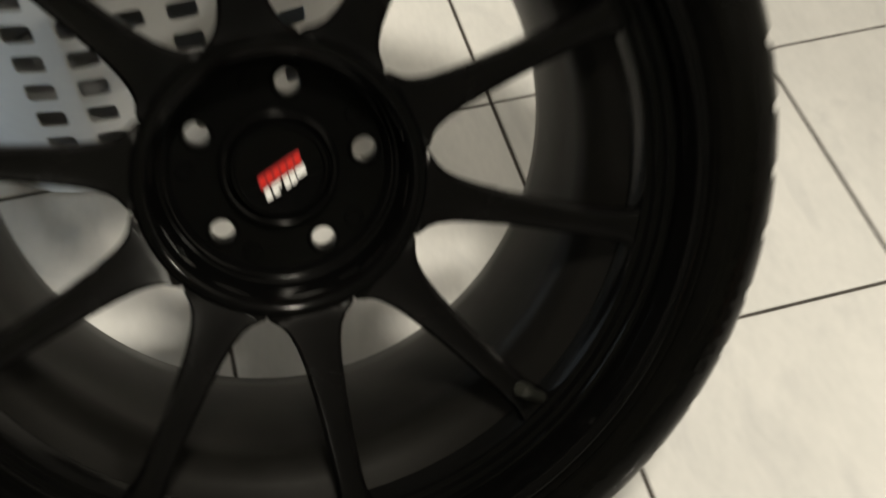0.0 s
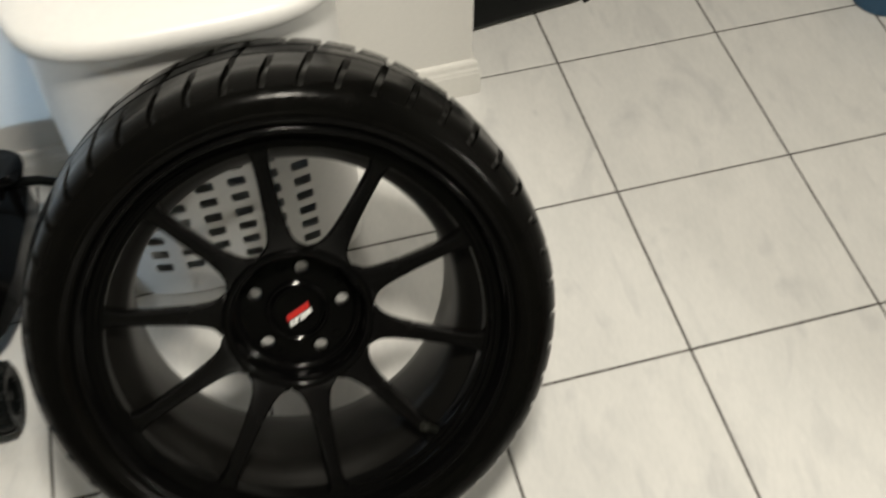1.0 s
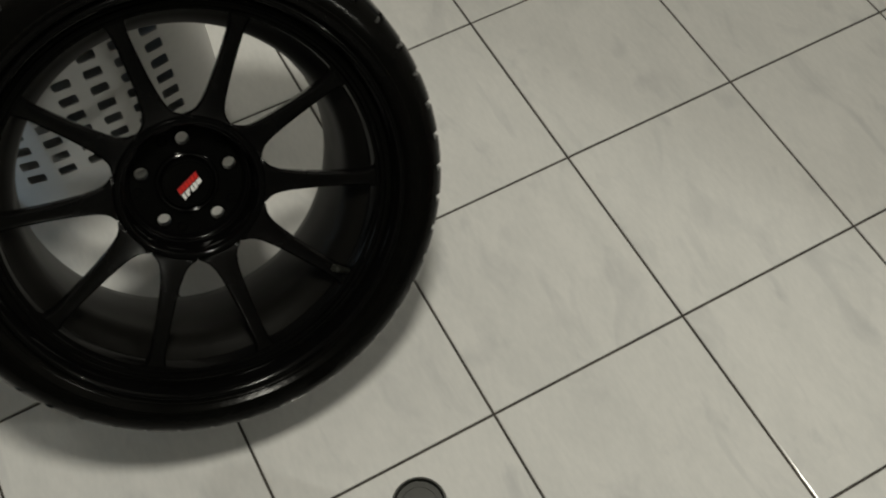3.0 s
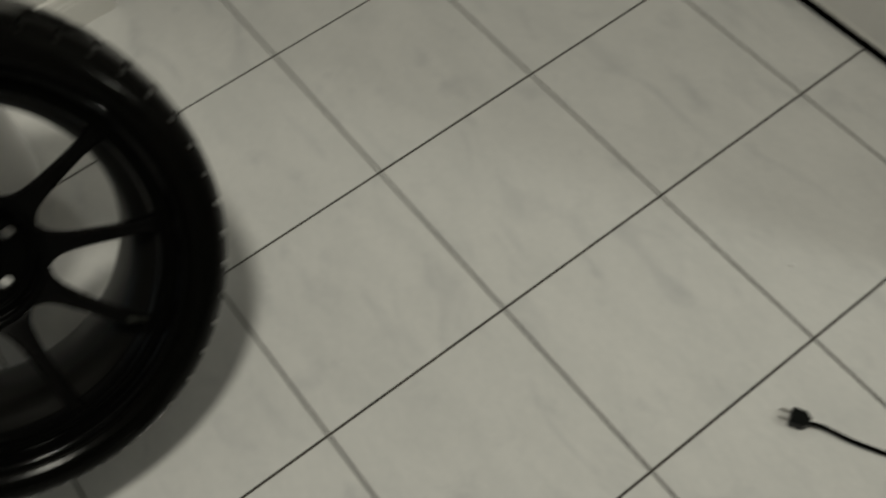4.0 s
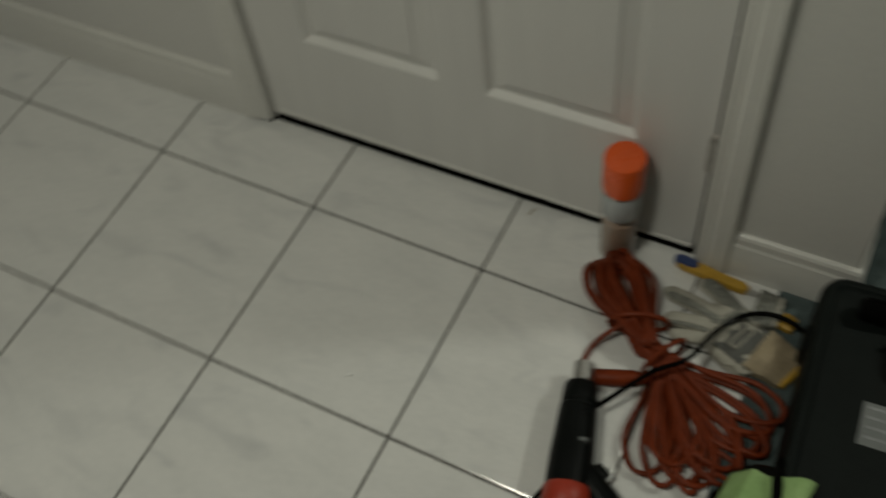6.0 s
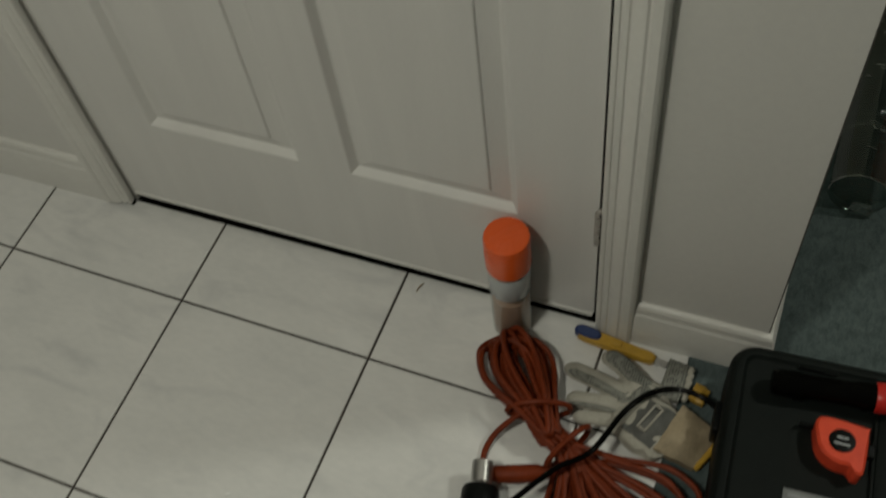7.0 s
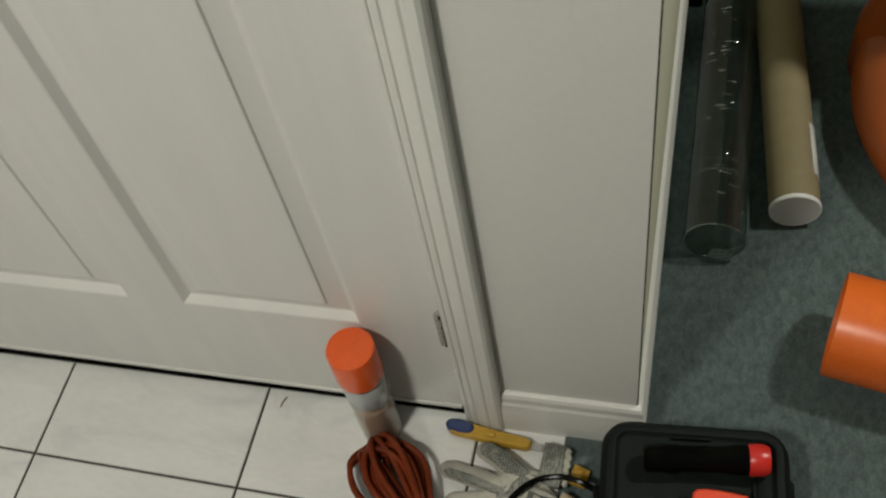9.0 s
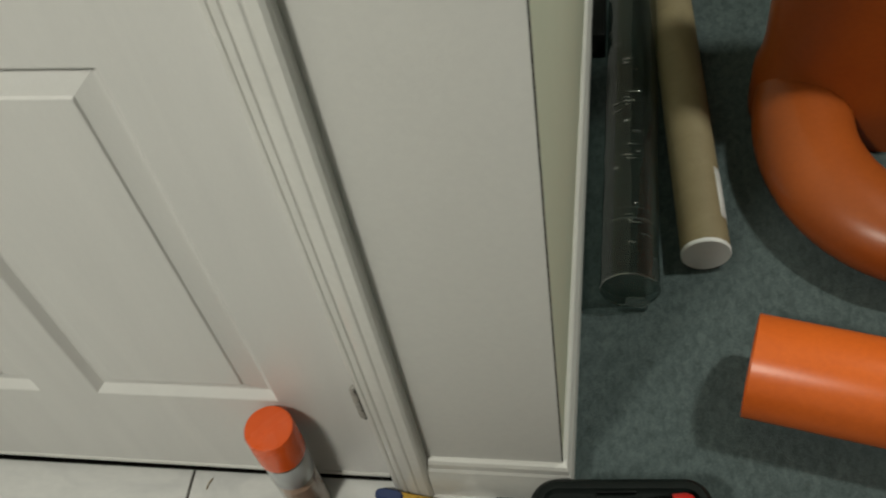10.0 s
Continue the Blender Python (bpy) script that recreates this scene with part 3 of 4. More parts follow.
        part("bolt_pocket", lathe([(0.0042, 0.0012), (0.0046, 0.0026), (0.0060, 0.0026), (0.0068, 0.0012)], 20,
                                  pose(0.0610 * math.cos(a), 0.0610 * math.sin(a), 0)), GLOSSBLACK, hub)
    turn = pose(0.0015, -0.004, 0.0066, 0, 0, 25) @ Matrix.Diagonal((0.9, 0.9, 1.0, 1.0))
    part("badge_back", prism([(-0.0200, -0.0004), (0.0165, -0.0004), (0.0200, 0.0092), (-0.0165, 0.0092)], -0.0002, 0.0003, m=turn), BADGERED, cap, "dull red badge band", smooth=False)
    for k in range(6):
        a = -0.0182 + 0.0060 * k
        part("badge_red", prism([(a, 0.0012), (a + 0.0044, 0.0012), (a + 0.0068, 0.0078), (a + 0.0024, 0.0078)], 0.0003, 0.0008, m=turn), REDPL, cap, "red badge bar", smooth=False)
    for a, b, low in ((-0.0205, -0.0158, -0.0095), (-0.0140, -0.0092, -0.0095), (-0.0092, -0.0058, -0.0058), (-0.0042, 0.0004, -0.0095), (0.0014, 0.0058, -0.0095), (0.0070, 0.0150, -0.0078)):
        part("badge_white", prism([(a, low), (b, low), (b + 0.0026, -0.0012), (a + 0.0026, -0.0012)], 0, 0.0006, m=turn), WHITEPL, cap, "white badge bar", smooth=False)

    # one spoke, lofted outward and rising from the hub to the rim
    sect = [(0.080, 0.0300, 0.0300, 0.012), (0.087, 0.0288, 0.0335, 0.013), (0.0915, 0.0284, 0.0358, 0.0145), (0.0940, 0.0255, 0.0370, 0.015),
            (0.0975, 0.0215, 0.0382, 0.016), (0.1030, 0.0180, 0.0402, 0.0165), (0.1120, 0.0150, 0.0432, 0.017), (0.125, 0.0128, 0.0472, 0.018),
            (0.145, 0.0110, 0.0530, 0.019), (0.165, 0.0100, 0.0585, 0.020), (0.185, 0.0095, 0.0638, 0.021), (0.203, 0.0094, 0.0682, 0.022),
            (0.216, 0.0103, 0.0710, 0.022), (0.225, 0.0132, 0.0728, 0.022), (0.231, 0.0165, 0.0735, 0.022)]
    bm = bmesh.new()
    rings = []
    for r, hw, z, th in sect:
        q = [(-hw, z - 0.003), (-hw + 0.0028, z - 0.0004), (-hw * 0.45, z - 0.0012), (hw * 0.45, z - 0.0012), (hw - 0.0028, z - 0.0004), (hw, z - 0.003),
             (hw * 0.92, z - th * 0.7), (hw * 0.6, z - th), (-hw * 0.6, z - th), (-hw * 0.92, z - th * 0.7)]
        rings.append([bm.verts.new((r, y, zz)) for y, zz in q])
    for a, b in zip(rings, rings[1:]):
        for k in range(10):
            bm.faces.new((a[k], a[(k + 1) % 10], b[(k + 1) % 10], b[k]))
    bm.faces.new(rings[0])
    bm.faces.new(list(reversed(rings[-1])))
    first = part("spoke", bm, SATINBLACK, w, sharp=0.9)
    for k in range(10):
        ob = first if k == 0 else new("spoke", first.data)
        ob.parent = w
        ob.matrix_local = pose(0, 0, 0, 0, 0, 20.0 + 36 * k)
    a = radians(-50)
    part("valve_stem", lathe([(0, 0), (0.004, 0), (0.004, 0.02), (0.0052, 0.021), (0.0052, 0.032), (0.004, 0.034), (0, 0.034)], 14,
                             pose(0.222 * math.cos(a), 0.222 * math.sin(a), 0.070, 0, 0, -50) @ pose(0, 0, 0, 0, -55, 0)), DARKTIN, w, "small metal valve stem")


car_wheel()


# ---- white hamper with a lid ----
def hamper():
    m = pose(-0.482, -1.306, 0)
    h = thing("laundry_hamper", "tall white plastic laundry hamper with slotted sides and closed lid", "laundry hamper", m)
    top = 0.560

    def outline(z):
        k = z / top
        return 0.150 + 0.022 * k, 0.212 - 0.008 * k

    # the perimeter is walked by arc length so that slots keep their size
    base = superellipse(0.150, 0.215, 3.6, 720)
    lens = [0.0]
    for p, q in zip(base, base[1:] + base[:1]):
        lens.append(lens[-1] + math.hypot(q[0] - p[0], q[1] - p[1]))
    whole = lens[-1]

    def at(s, z):
        s = s % whole
        lo, hi = 0, 720
        while hi - lo > 1:
            mid = (lo + hi) // 2
            lo, hi = (mid, hi) if lens[mid] <= s else (lo, mid)
        p, q = base[lo % 720], base[(lo + 1) % 720]
        t = (s - lens[lo]) / max(1e-9, lens[lo + 1] - lens[lo])
        x, y = p[0] + (q[0] - p[0]) * t, p[1] + (q[1] - p[1]) * t
        a, b = outline(z)
        return x * a / 0.150, y * b / 0.215, z

    # the front face is centred on s = 0; slot columns at steps of 0.055 in y
    cuts = []
    for c in range(6):
        y = -0.128 + 0.0485 * c
        cuts.append((y - 0.0150, y + 0.0150))
    back = whole / 2
    lines = sorted({round(v, 5) for c in cuts for v in c} | {round(back + v, 5) for c in cuts for v in c}
                   | {round(-0.160 - 0.02 * i, 5) for i in range(14)} | {round(0.150 + 0.02 * i, 5) for i in range(int((back - 0.33) / 0.02))})
    lines = sorted({round(v % whole, 5) for v in lines})
    lines = [v for i, v in enumerate(lines) if i == 0 or v - lines[i - 1] > 0.004]
    zs, slots = [0.004, 0.03], []
    for r in range(7):
        z = 0.072 + 0.037 * r
        zs += [z, z + 0.023]
        slots.append(z)
    zs += [0.345, 0.40, 0.428, 0.446, 0.50, top]
    bm = bmesh.new()
    grid = [[bm.verts.new(at(s, z)) for s in lines] for z in zs]
    c = len(lines)
    for i in range(len(zs) - 1):
        for k in range(c):
            mid = (lines[k] + (lines[k + 1] if k + 1 < c else lines[0] + whole)) / 2 % whole
            u = mid - whole if mid > whole / 2 else mid
            v = (mid - back)
            hole = zs[i] in slots and any(a < u < b or a < v < b for a, b in cuts)
            hole = hole or (zs[i] == 0.428 and any(a < u < b for a, b in cuts[:1] + cuts[4:5]))
            quad = [grid[i][k], grid[i][(k + 1) % c], grid[i + 1][(k + 1) % c], grid[i + 1][k]]
            if not hole:
                bm.faces.new(quad)
                continue
            # a frame round an opening with rounded corners
            co = [q.co.copy() for q in quad]
            inner = []
            for e in range(4):
                u, w = (co[(e + 1) % 4] - co[e]), (co[(e + 3) % 4] - co[e])
                u, w = u.normalized(), w.normalized()
                arc = []
                for deg in (0, 30, 60, 90):
                    x, y = 0.0056 - 0.0045 * math.sin(radians(deg)), 0.0056 - 0.0045 * math.cos(radians(deg))
                    arc.append(bm.verts.new(co[e] + u * y + w * x))
                inner.append(arc)
            for e in range(4):
                arc = inner[e]
                for p, q in zip(arc, arc[1:]):
                    bm.faces.new((quad[e], q, p))
                bm.faces.new((quad[e], quad[(e + 1) % 4], inner[(e + 1) % 4][0], arc[-1]))
    bm.faces.new(list(reversed(grid[0])))
    body = part("hamper_body", bm, WHITEPL, h, sharp=0.9)
    s = body.modifiers.new("thickness", "SOLIDIFY")
    s.thickness, s.offset = 0.003, -1
    bv = body.modifiers.new("edges", "BEVEL")
    bv.width, bv.segments, bv.limit_method = 0.0011, 2, "ANGLE"
    bm = bmesh.new()
    rings = []
    for o, z in ((0.0, 0.556), (0.010, 0.556), (0.0135, 0.560), (0.0135, 0.574), (0.011, 0.582), (0.004, 0.587), (-0.02, 0.590), (-0.06, 0.594), (-0.12, 0.597)):
        a, b = outline(top)
        rings.append([bm.verts.new((x, y, z)) for x, y in superellipse(a + o, b + o, 3.6, 96)])
    for p, q in zip(rings, rings[1:]):
        for k in range(96):
            bm.faces.new((p[k], p[(k + 1) % 96], q[(k + 1) % 96], q[k]))
    bm.faces.new(rings[-1])
    bm.faces.new(list(reversed(rings[0])))
    part("hamper_lid", bm, WHITEPL, h, "smooth white lid with rounded corners", sharp=0.9)
    for y in (-0.18, 0.18):
        part("lid_hinge", box(-0.172, -0.155, y - 0.02, y + 0.02, 0.535, 0.557, 0.003), WHITEPL, h)


hamper()


# ---- radio-controlled truck ----
def toy_truck():
    t = thing("toy_truck", "black radio-controlled toy truck with chunky tyres and rear wing", "toy car", pose(-0.40, -1.797, 0, 0, 0, -3))
    # local x runs from the rear (negative) to the front (positive)
    part("chassis", box(-0.18, 0.24, -0.045, 0.045, 0.045, 0.075, 0.006), BLACKPL, t)
    bm = bmesh.new()
    rows = [(-0.198, 0.150, 0.075, 0.138), (-0.150, 0.165, 0.060, 0.146), (-0.075, 0.165, 0.055, 0.168), (0.02, 0.150, 0.060, 0.165), (0.10, 0.120, 0.070, 0.130),
            (0.15, 0.075, 0.075, 0.110), (0.255, 0.055, 0.075, 0.088)]
    rings = []
    for x, hw, z0, z1 in rows:
        rings.append([bm.verts.new((x, y, z)) for y, z in ((-hw, z0), (-hw, z0 + (z1 - z0) * 0.55), (-hw * 0.72, z1), (0, z1 + 0.006), (hw * 0.72, z1), (hw, z0 + (z1 - z0) * 0.55), (hw, z0))])
    for a, b in zip(rings, rings[1:]):
        for k in range(6):
            bm.faces.new((a[k], a[k + 1], b[k + 1], b[k]))
        bm.faces.new((a[6], a[0], b[0], b[6]))
    bm.faces.new(rings[0])
    bm.faces.new(list(reversed(rings[-1])))
    bmesh.ops.subdivide_edges(bm, edges=bm.edges, cuts=1, smooth=0.3)
    body = part("body_shell", bm, GLOSSBLACK, t, "glossy black body shell", sharp=0.5)
    for x, y, z, r in ((-0.04, 0.112, 0.158, 60), (0.05, 0.098, 0.146, 62), (0.13, 0.075, 0.113, 62), (-0.02, 0.055, 0.168, 62), (0.19, 0.050, 0.101, 62), (-0.13, 0.03, 0.160, 20)):
        part("body_mark", box(-0.011, 0.011, -0.0035, 0.0035, 0, 0.004, 0.001, 1, pose(x, y, z, 0, 6, r - 60)), PAPER, body, "small white mark")
    part("rear_wing", prism(superellipse(0.052, 0.170, 3.2, 56), -0.008, 0.008, 0.005, pose(-0.160, 0.0, 0.153, 0, -10, 0)), GLOSSBLACK, t, "glossy black rear wing", sharp=0.9)
    for y in (-0.05, 0.05):
        part("wing_stay", box(-0.205, -0.175, y - 0.004, y + 0.004, 0.085, 0.150, 0.002), BLACKPL, t)
    for x in (-0.13, 0.205):
        for s in (-1, 1):
            wheel = thing("toy_wheel", "", "")
            wheel.parent = t
            wheel.matrix_local = pose(x, s * 0.100, 0.056, -90 * s, 0, 0)
            tread = bmesh.new()
            cols = 18 * 4
            rr = [(0.030, -0.028), (0.046, -0.031), (0.054, -0.026), (0.056, -0.012), (0.056, 0.012), (0.054, 0.026), (0.046, 0.031), (0.030, 0.028)]
            rings = []
            for i, (r, z) in enumerate(rr):
                rings.append([tread.verts.new(((r - (0.006 if (k + 2 * (i > 3)) % 4 == 0 and r > 0.05 else 0)) * math.cos(2 * math.pi * k / cols),
                                               (r - (0.006 if (k + 2 * (i > 3)) % 4 == 0 and r > 0.05 else 0)) * math.sin(2 * math.pi * k / cols), z)) for k in range(cols)])
            for a, b in zip(rings, rings[1:]):
                for k in range(cols):
                    tread.faces.new((a[k], a[(k + 1) % cols], b[(k + 1) % cols], b[k]))
            part("toy_tyre", tread, BLACKPL, wheel, "chunky black rubber tyre", smooth=False)
            part("toy_rim", lathe([(0.031, -0.027), (0.031, 0.024), (0.026, 0.018), (0.010, 0.016), (0.008, 0.024), (0, 0.025)], 24), BLACKPL, wheel)
        part("axle", lathe([(0.006, -0.11), (0.006, 0.11)], 10, pose(x, 0, 0.056, 90, 0, 0)), STEEL, t)
    part("wing_strut", tube([Vector((-0.150, 0.13, 0.128)), Vector((-0.140, 0.19, 0.132)), Vector((-0.125, 0.235, 0.128))], 0.008, 8), BLACKPL, t)
    part("front_bumper", box(0.245, 0.275, -0.06, 0.06, 0.045, 0.065, 0.006), BLACKPL, t)


toy_truck()


# ---- small things on the hall floor ----
def canister():
    c = thing("canister", "small dark metal canister standing on the tiles", "canister", pose(0.425, -1.175, 0))
    part("canister_body", lathe([(0, 0), (0.031, 0), (0.0325, 0.002), (0.0325, 0.168), (0.031, 0.172), (0, 0.172)], 40), GREYPL, c)
    part("canister_lid", lathe([(0.0318, 0.170), (0.0338, 0.172), (0.0338, 0.196), (0.0328, 0.199), (0.0308, 0.199), (0.0290, 0.1925), (0.0225, 0.1925), (0.0215, 0.1945), (0, 0.1945)], 40), DARKTIN, c, "dark recessed lid", sharp=0.5)


canister()


def black_case():
    c = thing("equipment_case", "black plastic equipment case on the tiles behind the partition", "case", pose(-0.955, -0.655, 0, 0, 0, 6))
    part("case_body", box(-0.15, 0.15, -0.17, 0.10, 0.004, 0.16, 0.018, 3), BLACKPL, c)
    part("case_foot", prism([(0.02, 0.10), (0.15, 0.10), (0.13, 0.175), (0.05, 0.175)], 0.0, 0.07, 0.006), BLACKPL, c)
    part("case_socket", box(0.149, 0.152, -0.06, -0.01, 0.06, 0.10, 0.001), RUBBER_AND_GAP, c)


black_case()


def pail():
    p = thing("pail", "small blue plastic pail on the tiles", "pail", pose(-0.668, 0.050, 0))
    part("pail_body", lathe([(0, 0), (0.062, 0), (0.066, 0.004), (0.076, 0.150), (0.073, 0.150), (0.062, 0.008), (0, 0.006)], 48), BLUEPL, p)
    part("pail_rim", lathe([(0.073, 0.146), (0.079, 0.146), (0.080, 0.152), (0.078, 0.156), (0.073, 0.156)], 48, close=True), BLUEPL, p)


pail()


def bottle():
    b = thing("bottle", "clear cylindrical bottle with an orange cap beside the door", "bottle", pose(0.852, 0.110, 0) @ Matrix.Diagonal((0.91, 0.91, 0.972, 1)))
    part("bottle_body", lathe([(0, 0), (0.030, 0), (0.0325, 0.003), (0.0325, 0.186), (0.0300, 0.190)], 48), CLEARB, b, "clear plastic bottle body")
    part("bottle_content", lathe([(0, 0.0045), (0.0292, 0.0045), (0.0298, 0.006), (0.0298, 0.100), (0.02, 0.106), (0, 0.104)], 40), PEACH, b, "pinkish brown contents")
    part("bottle_label", lathe([(0.0328, 0.120), (0.0331, 0.1205), (0.0331, 0.1745), (0.0328, 0.175)], 48), GREYLABEL, b, "pale grey wrap label")
    part("bottle_cap", lathe([(0.0330, 0.182), (0.0352, 0.183), (0.0356, 0.188), (0.0352, 0.247), (0.0340, 0.2505), (0.0310, 0.2515), (0, 0.2515)], 56), CAPOR, b, "smooth orange cap", sharp=0.7)


bottle()


def extension_cord():
    """A long cord gathered in loops, tied in the middle into two fans."""
    c = thing("extension_cord", "bundled orange extension cord lying on the tiles", "extension cord", pose(0.965, -0.062, 0))
    rng = random.Random(5)

    def lobe(tip, width, lift, lean):
        tip = Vector(tip)
        d = tip.normalized()
        s = Vector((-d.y, d.x, 0))
        pts = [(s * 0.012 * rng.uniform(-1, 1)) + Vector((0, 0, lift))]
        for k, wd in ((0.35, 0.62), (0.7, 1.0), (0.93, 0.62)):
            pts.append(tip * k + s * width * wd + Vector((0, 0, lift * (1 - 0.5 * k) + lean * k)))
        pts.append(tip + Vector((0, 0, 0.006 + lean)))
        for k, wd in ((0.93, -0.62), (0.7, -1.0), (0.35, -0.62)):
            pts.append(tip * k + s * width * wd + Vector((0, 0, lift * (1 - 0.5 * k) + lean * k)))
        return pts

    for k in range(13):
        tip = Vector((-0.122, 0.140, 0)) * rng.uniform(0.86, 1.05) + Vector((rng.uniform(-0.022, 0.022), rng.uniform(-0.016, 0.016), 0))
        p = smooth_path(lobe(tip, rng.uniform(0.010, 0.038), 0.012 + 0.0034 * k, rng.uniform(0.0, 0.012) + 0.0020 * k), 8, True)
        part("cord_loop", tube([Vector((q.x, q.y, max(q.z, 0.0045))) for q in p], 0.0043, 8, True), CORD, c)
    root = Vector((0.030, -0.010, 0))
    for k in range(20):
        a = radians(-78 + 3.6 * k + rng.uniform(-5, 5))
        r = 0.180 + 0.020 * math.sin(math.pi * k / 19) + rng.uniform(-0.030, 0.010)
        p = smooth_path(lobe((r * math.cos(a), r * math.sin(a), 0), rng.uniform(0.018, 0.038), 0.012 + 0.004 * (k % 6), rng.uniform(0.0, 0.010) + 0.003 * (k % 5)), 8, True)
        part("cord_loop", tube([Vector((q.x, q.y, max(q.z, 0.0045))) + root for q in p], 0.0043, 8, True), CORD, c)
    for k in range(9):
        o = Vector((0.0072 * (k % 5 - 2), 0.0062 * (k % 5 - 2), 0.010 + 0.013 * (k // 5) + 0.006 * (k % 2)))
        p = smooth_path([Vector((-0.046, 0.056, 0)) + o, Vector((-0.012, 0.016, 0.008)) + o * 0.9, Vector((0.024, -0.006, 0.010)) + o * 0.85, Vector((0.052, -0.036, 0)) + o], 6)
        part("cord_neck", tube(p, 0.0043, 8), CORD, c)
    d = Vector((-0.118, 0.142, 0)).normalized()
    s = Vector((-d.y, d.x, 0))
    for k in range(2):
        o = d * 0.045 if k == 0 else Vector((0.026, -0.006, 0))
        ring = [o + s * (0.042 - 0.004 * k) * math.cos(t) + Vector((0, 0, 0.032 + 0.028 * math.sin(t))) + d * (0.016 - 0.03 * k) * math.cos(t) for t in [2 * math.pi * j / 20 for j in range(20)]]
        part("cord_wrap", tube([Vector((q.x, q.y, max(q.z, 0.0045))) for q in ring], 0.0043, 8, True), CORD, c)
    tail = smooth_path([(-0.020, 0.042, 0.054), (-0.045, 0.022, 0.045), (-0.075, -0.008, 0.022), (-0.086, -0.034, 0.008), (-0.083, -0.055, 0.006), (-0.074, -0.066, 0.010)], 8)
    part("cord_tail", tube(tail, 0.0043, 8), CORD, c)
    plug = part("cord_socket", tube([Vector(q) for q in ((-0.066, -0.070, 0.014), (-0.060, -0.069, 0.014), (-0.030, -0.060, 0.016), (-0.004, -0.050, 0.018), (0.012, -0.044, 0.019))],
                                    [0.010, 0.0125, 0.0135, 0.012, 0.007], 12), CORD, c, "moulded orange socket end")


extension_cord()


def heat_gun():
    g = thing("heat_gun", "black heat gun with steel nozzle and red collar lying on tiles", "heat gun", pose(0.887, -0.128, 0.0))
    d = Vector((0.052, -0.205, 0)).normalized()
    yaw = math.degrees(math.atan2(d.y, d.x))
    lie = pose(0, 0, 0.036, 0, 0, yaw) @ pose(0, 0, 0, 0, 90, 0)
    part("nozzle", lathe([(0.0135, 0.0), (0.0150, 0.0), (0.0150, 0.030), (0.0195, 0.036), (0.0195, 0.042), (0.0, 0.042), (0.0, 0.02), (0.0135, 0.02)], 32, lie), STEEL, g, "worn steel nozzle", sharp=0.5)
    bm = lathe([(0, 0.036), (0.0235, 0.036), (0.0258, 0.040), (0.0268, 0.060), (0.0268, 0.066), (0.0256, 0.068), (0.0256, 0.072), (0.0280, 0.074), (0.0300, 0.110),
                (0.0322, 0.150), (0.0328, 0.185), (0.0318, 0.200), (0, 0.200)], 40, lie)
    body = part("gun_body", bm, BLACKPL, g, sharp=0.5)
    for k in range(3):
        part("vent_slot", box(-0.002, 0.002, -0.010, 0.010, 0, 0.002, 0.0006, 1, pose(0, 0, 0.036, 0, 0, yaw) @ pose(0.078 + 0.008 * k, 0.004, 0.0250, 0, 0, 0)), RUBBER_AND_GAP, body)
    part("gun_label", box(-0.014, 0.014, -0.0060, 0.0060, 0, 0.001, 0, 1, pose(0, 0, 0.036, 0, 0, yaw) @ pose(0.145, 0.014, 0.0262, -28, 3, 0)), GREYPL, body, "small pale label")
    part("collar", lathe([(0, 0.198), (0.0318, 0.198), (0.0342, 0.202), (0.0342, 0.222), (0.0312, 0.232), (0.018, 0.236), (0, 0.236)], 40, lie), DULLRED, g, "orange-red rear collar", sharp=0.6)
    grip = smooth_path([(0.040, -0.150, 0.034), (0.075, -0.172, 0.032), (0.115, -0.196, 0.029), (0.150, -0.222, 0.027)], 6)
    part("grip", tube(grip, [0.023] * 3 + [0.0215] * (len(grip) - 6) + [0.024] * 3, 16), BLACKPL, g, "ribbed black grip")
    part("trigger", box(-0.012, 0.012, -0.006, 0.006, -0.004, 0.008, 0.003, 2, pose(0.085, -0.150, 0.034, 0, 0, -30)), BLACKPL, g)
    cord = smooth_path([(0.020, -0.185, 0.020), (0.004, -0.222, 0.006), (-0.030, -0.262, 0.0042), (-0.085, -0.294, 0.0042), (-0.128, -0.312, 0.006), (-0.146, -0.325, 0.009)], 10)
    part("power_cord", tube(cord, 0.0038, 8), RUBBER_AND_GAP, g, "black power cord")
    pm = pose(-0.146, -0.325, 0.012, 0, 0, math.degrees(math.atan2(-0.024, -0.045)))
    plug = part("plug", add_prism(bmesh.new(), [(0, -0.005), (0.008, -0.012), (0.026, -0.0125), (0.028, -0.010), (0.028, 0.010), (0.026, 0.0125), (0.008, 0.012), (0, 0.005)], -0.009, 0.009, 0.002, pm), BLACKPL, g, "black two-pin plug", smooth=False)
    for y in (-0.0062, 0.0062):
        part("pin", box(0.028, 0.043, y - 0.0008, y + 0.0008, -0.003, 0.003, 0, 1, pm), STEEL, plug)


heat_gun()


def loose_cable():
    c = thing("tool_cable", "loose black power cable lying over the cord and gloves", "cable")
    p = smooth_path([(0.912, -0.205, 0.030), (0.936, -0.181, 0.045), (0.968, -0.140, 0.060), (0.993, -0.112, 0.070), (1.027, -0.080, 0.072), (1.051, -0.006, 0.052), (1.078, 0.036, 0.048),
                     (1.115, 0.052, 0.052), (1.155, 0.046, 0.056), (1.184, 0.030, 0.040), (1.186, 0.0, 0.012)], 8)
    part("cable", tube(p, 0.0042, 8), RUBBER_AND_GAP, c)


loose_cable()


def finger(bm, pts, r0, r1):
    p = smooth_path(pts, 6)
    n = len(p)
    rad = [r0 + (r1 - r0) * i / (n - 1) for i in range(n)]
    rad[-1] *= 0.35
    rad[-2] *= 0.8
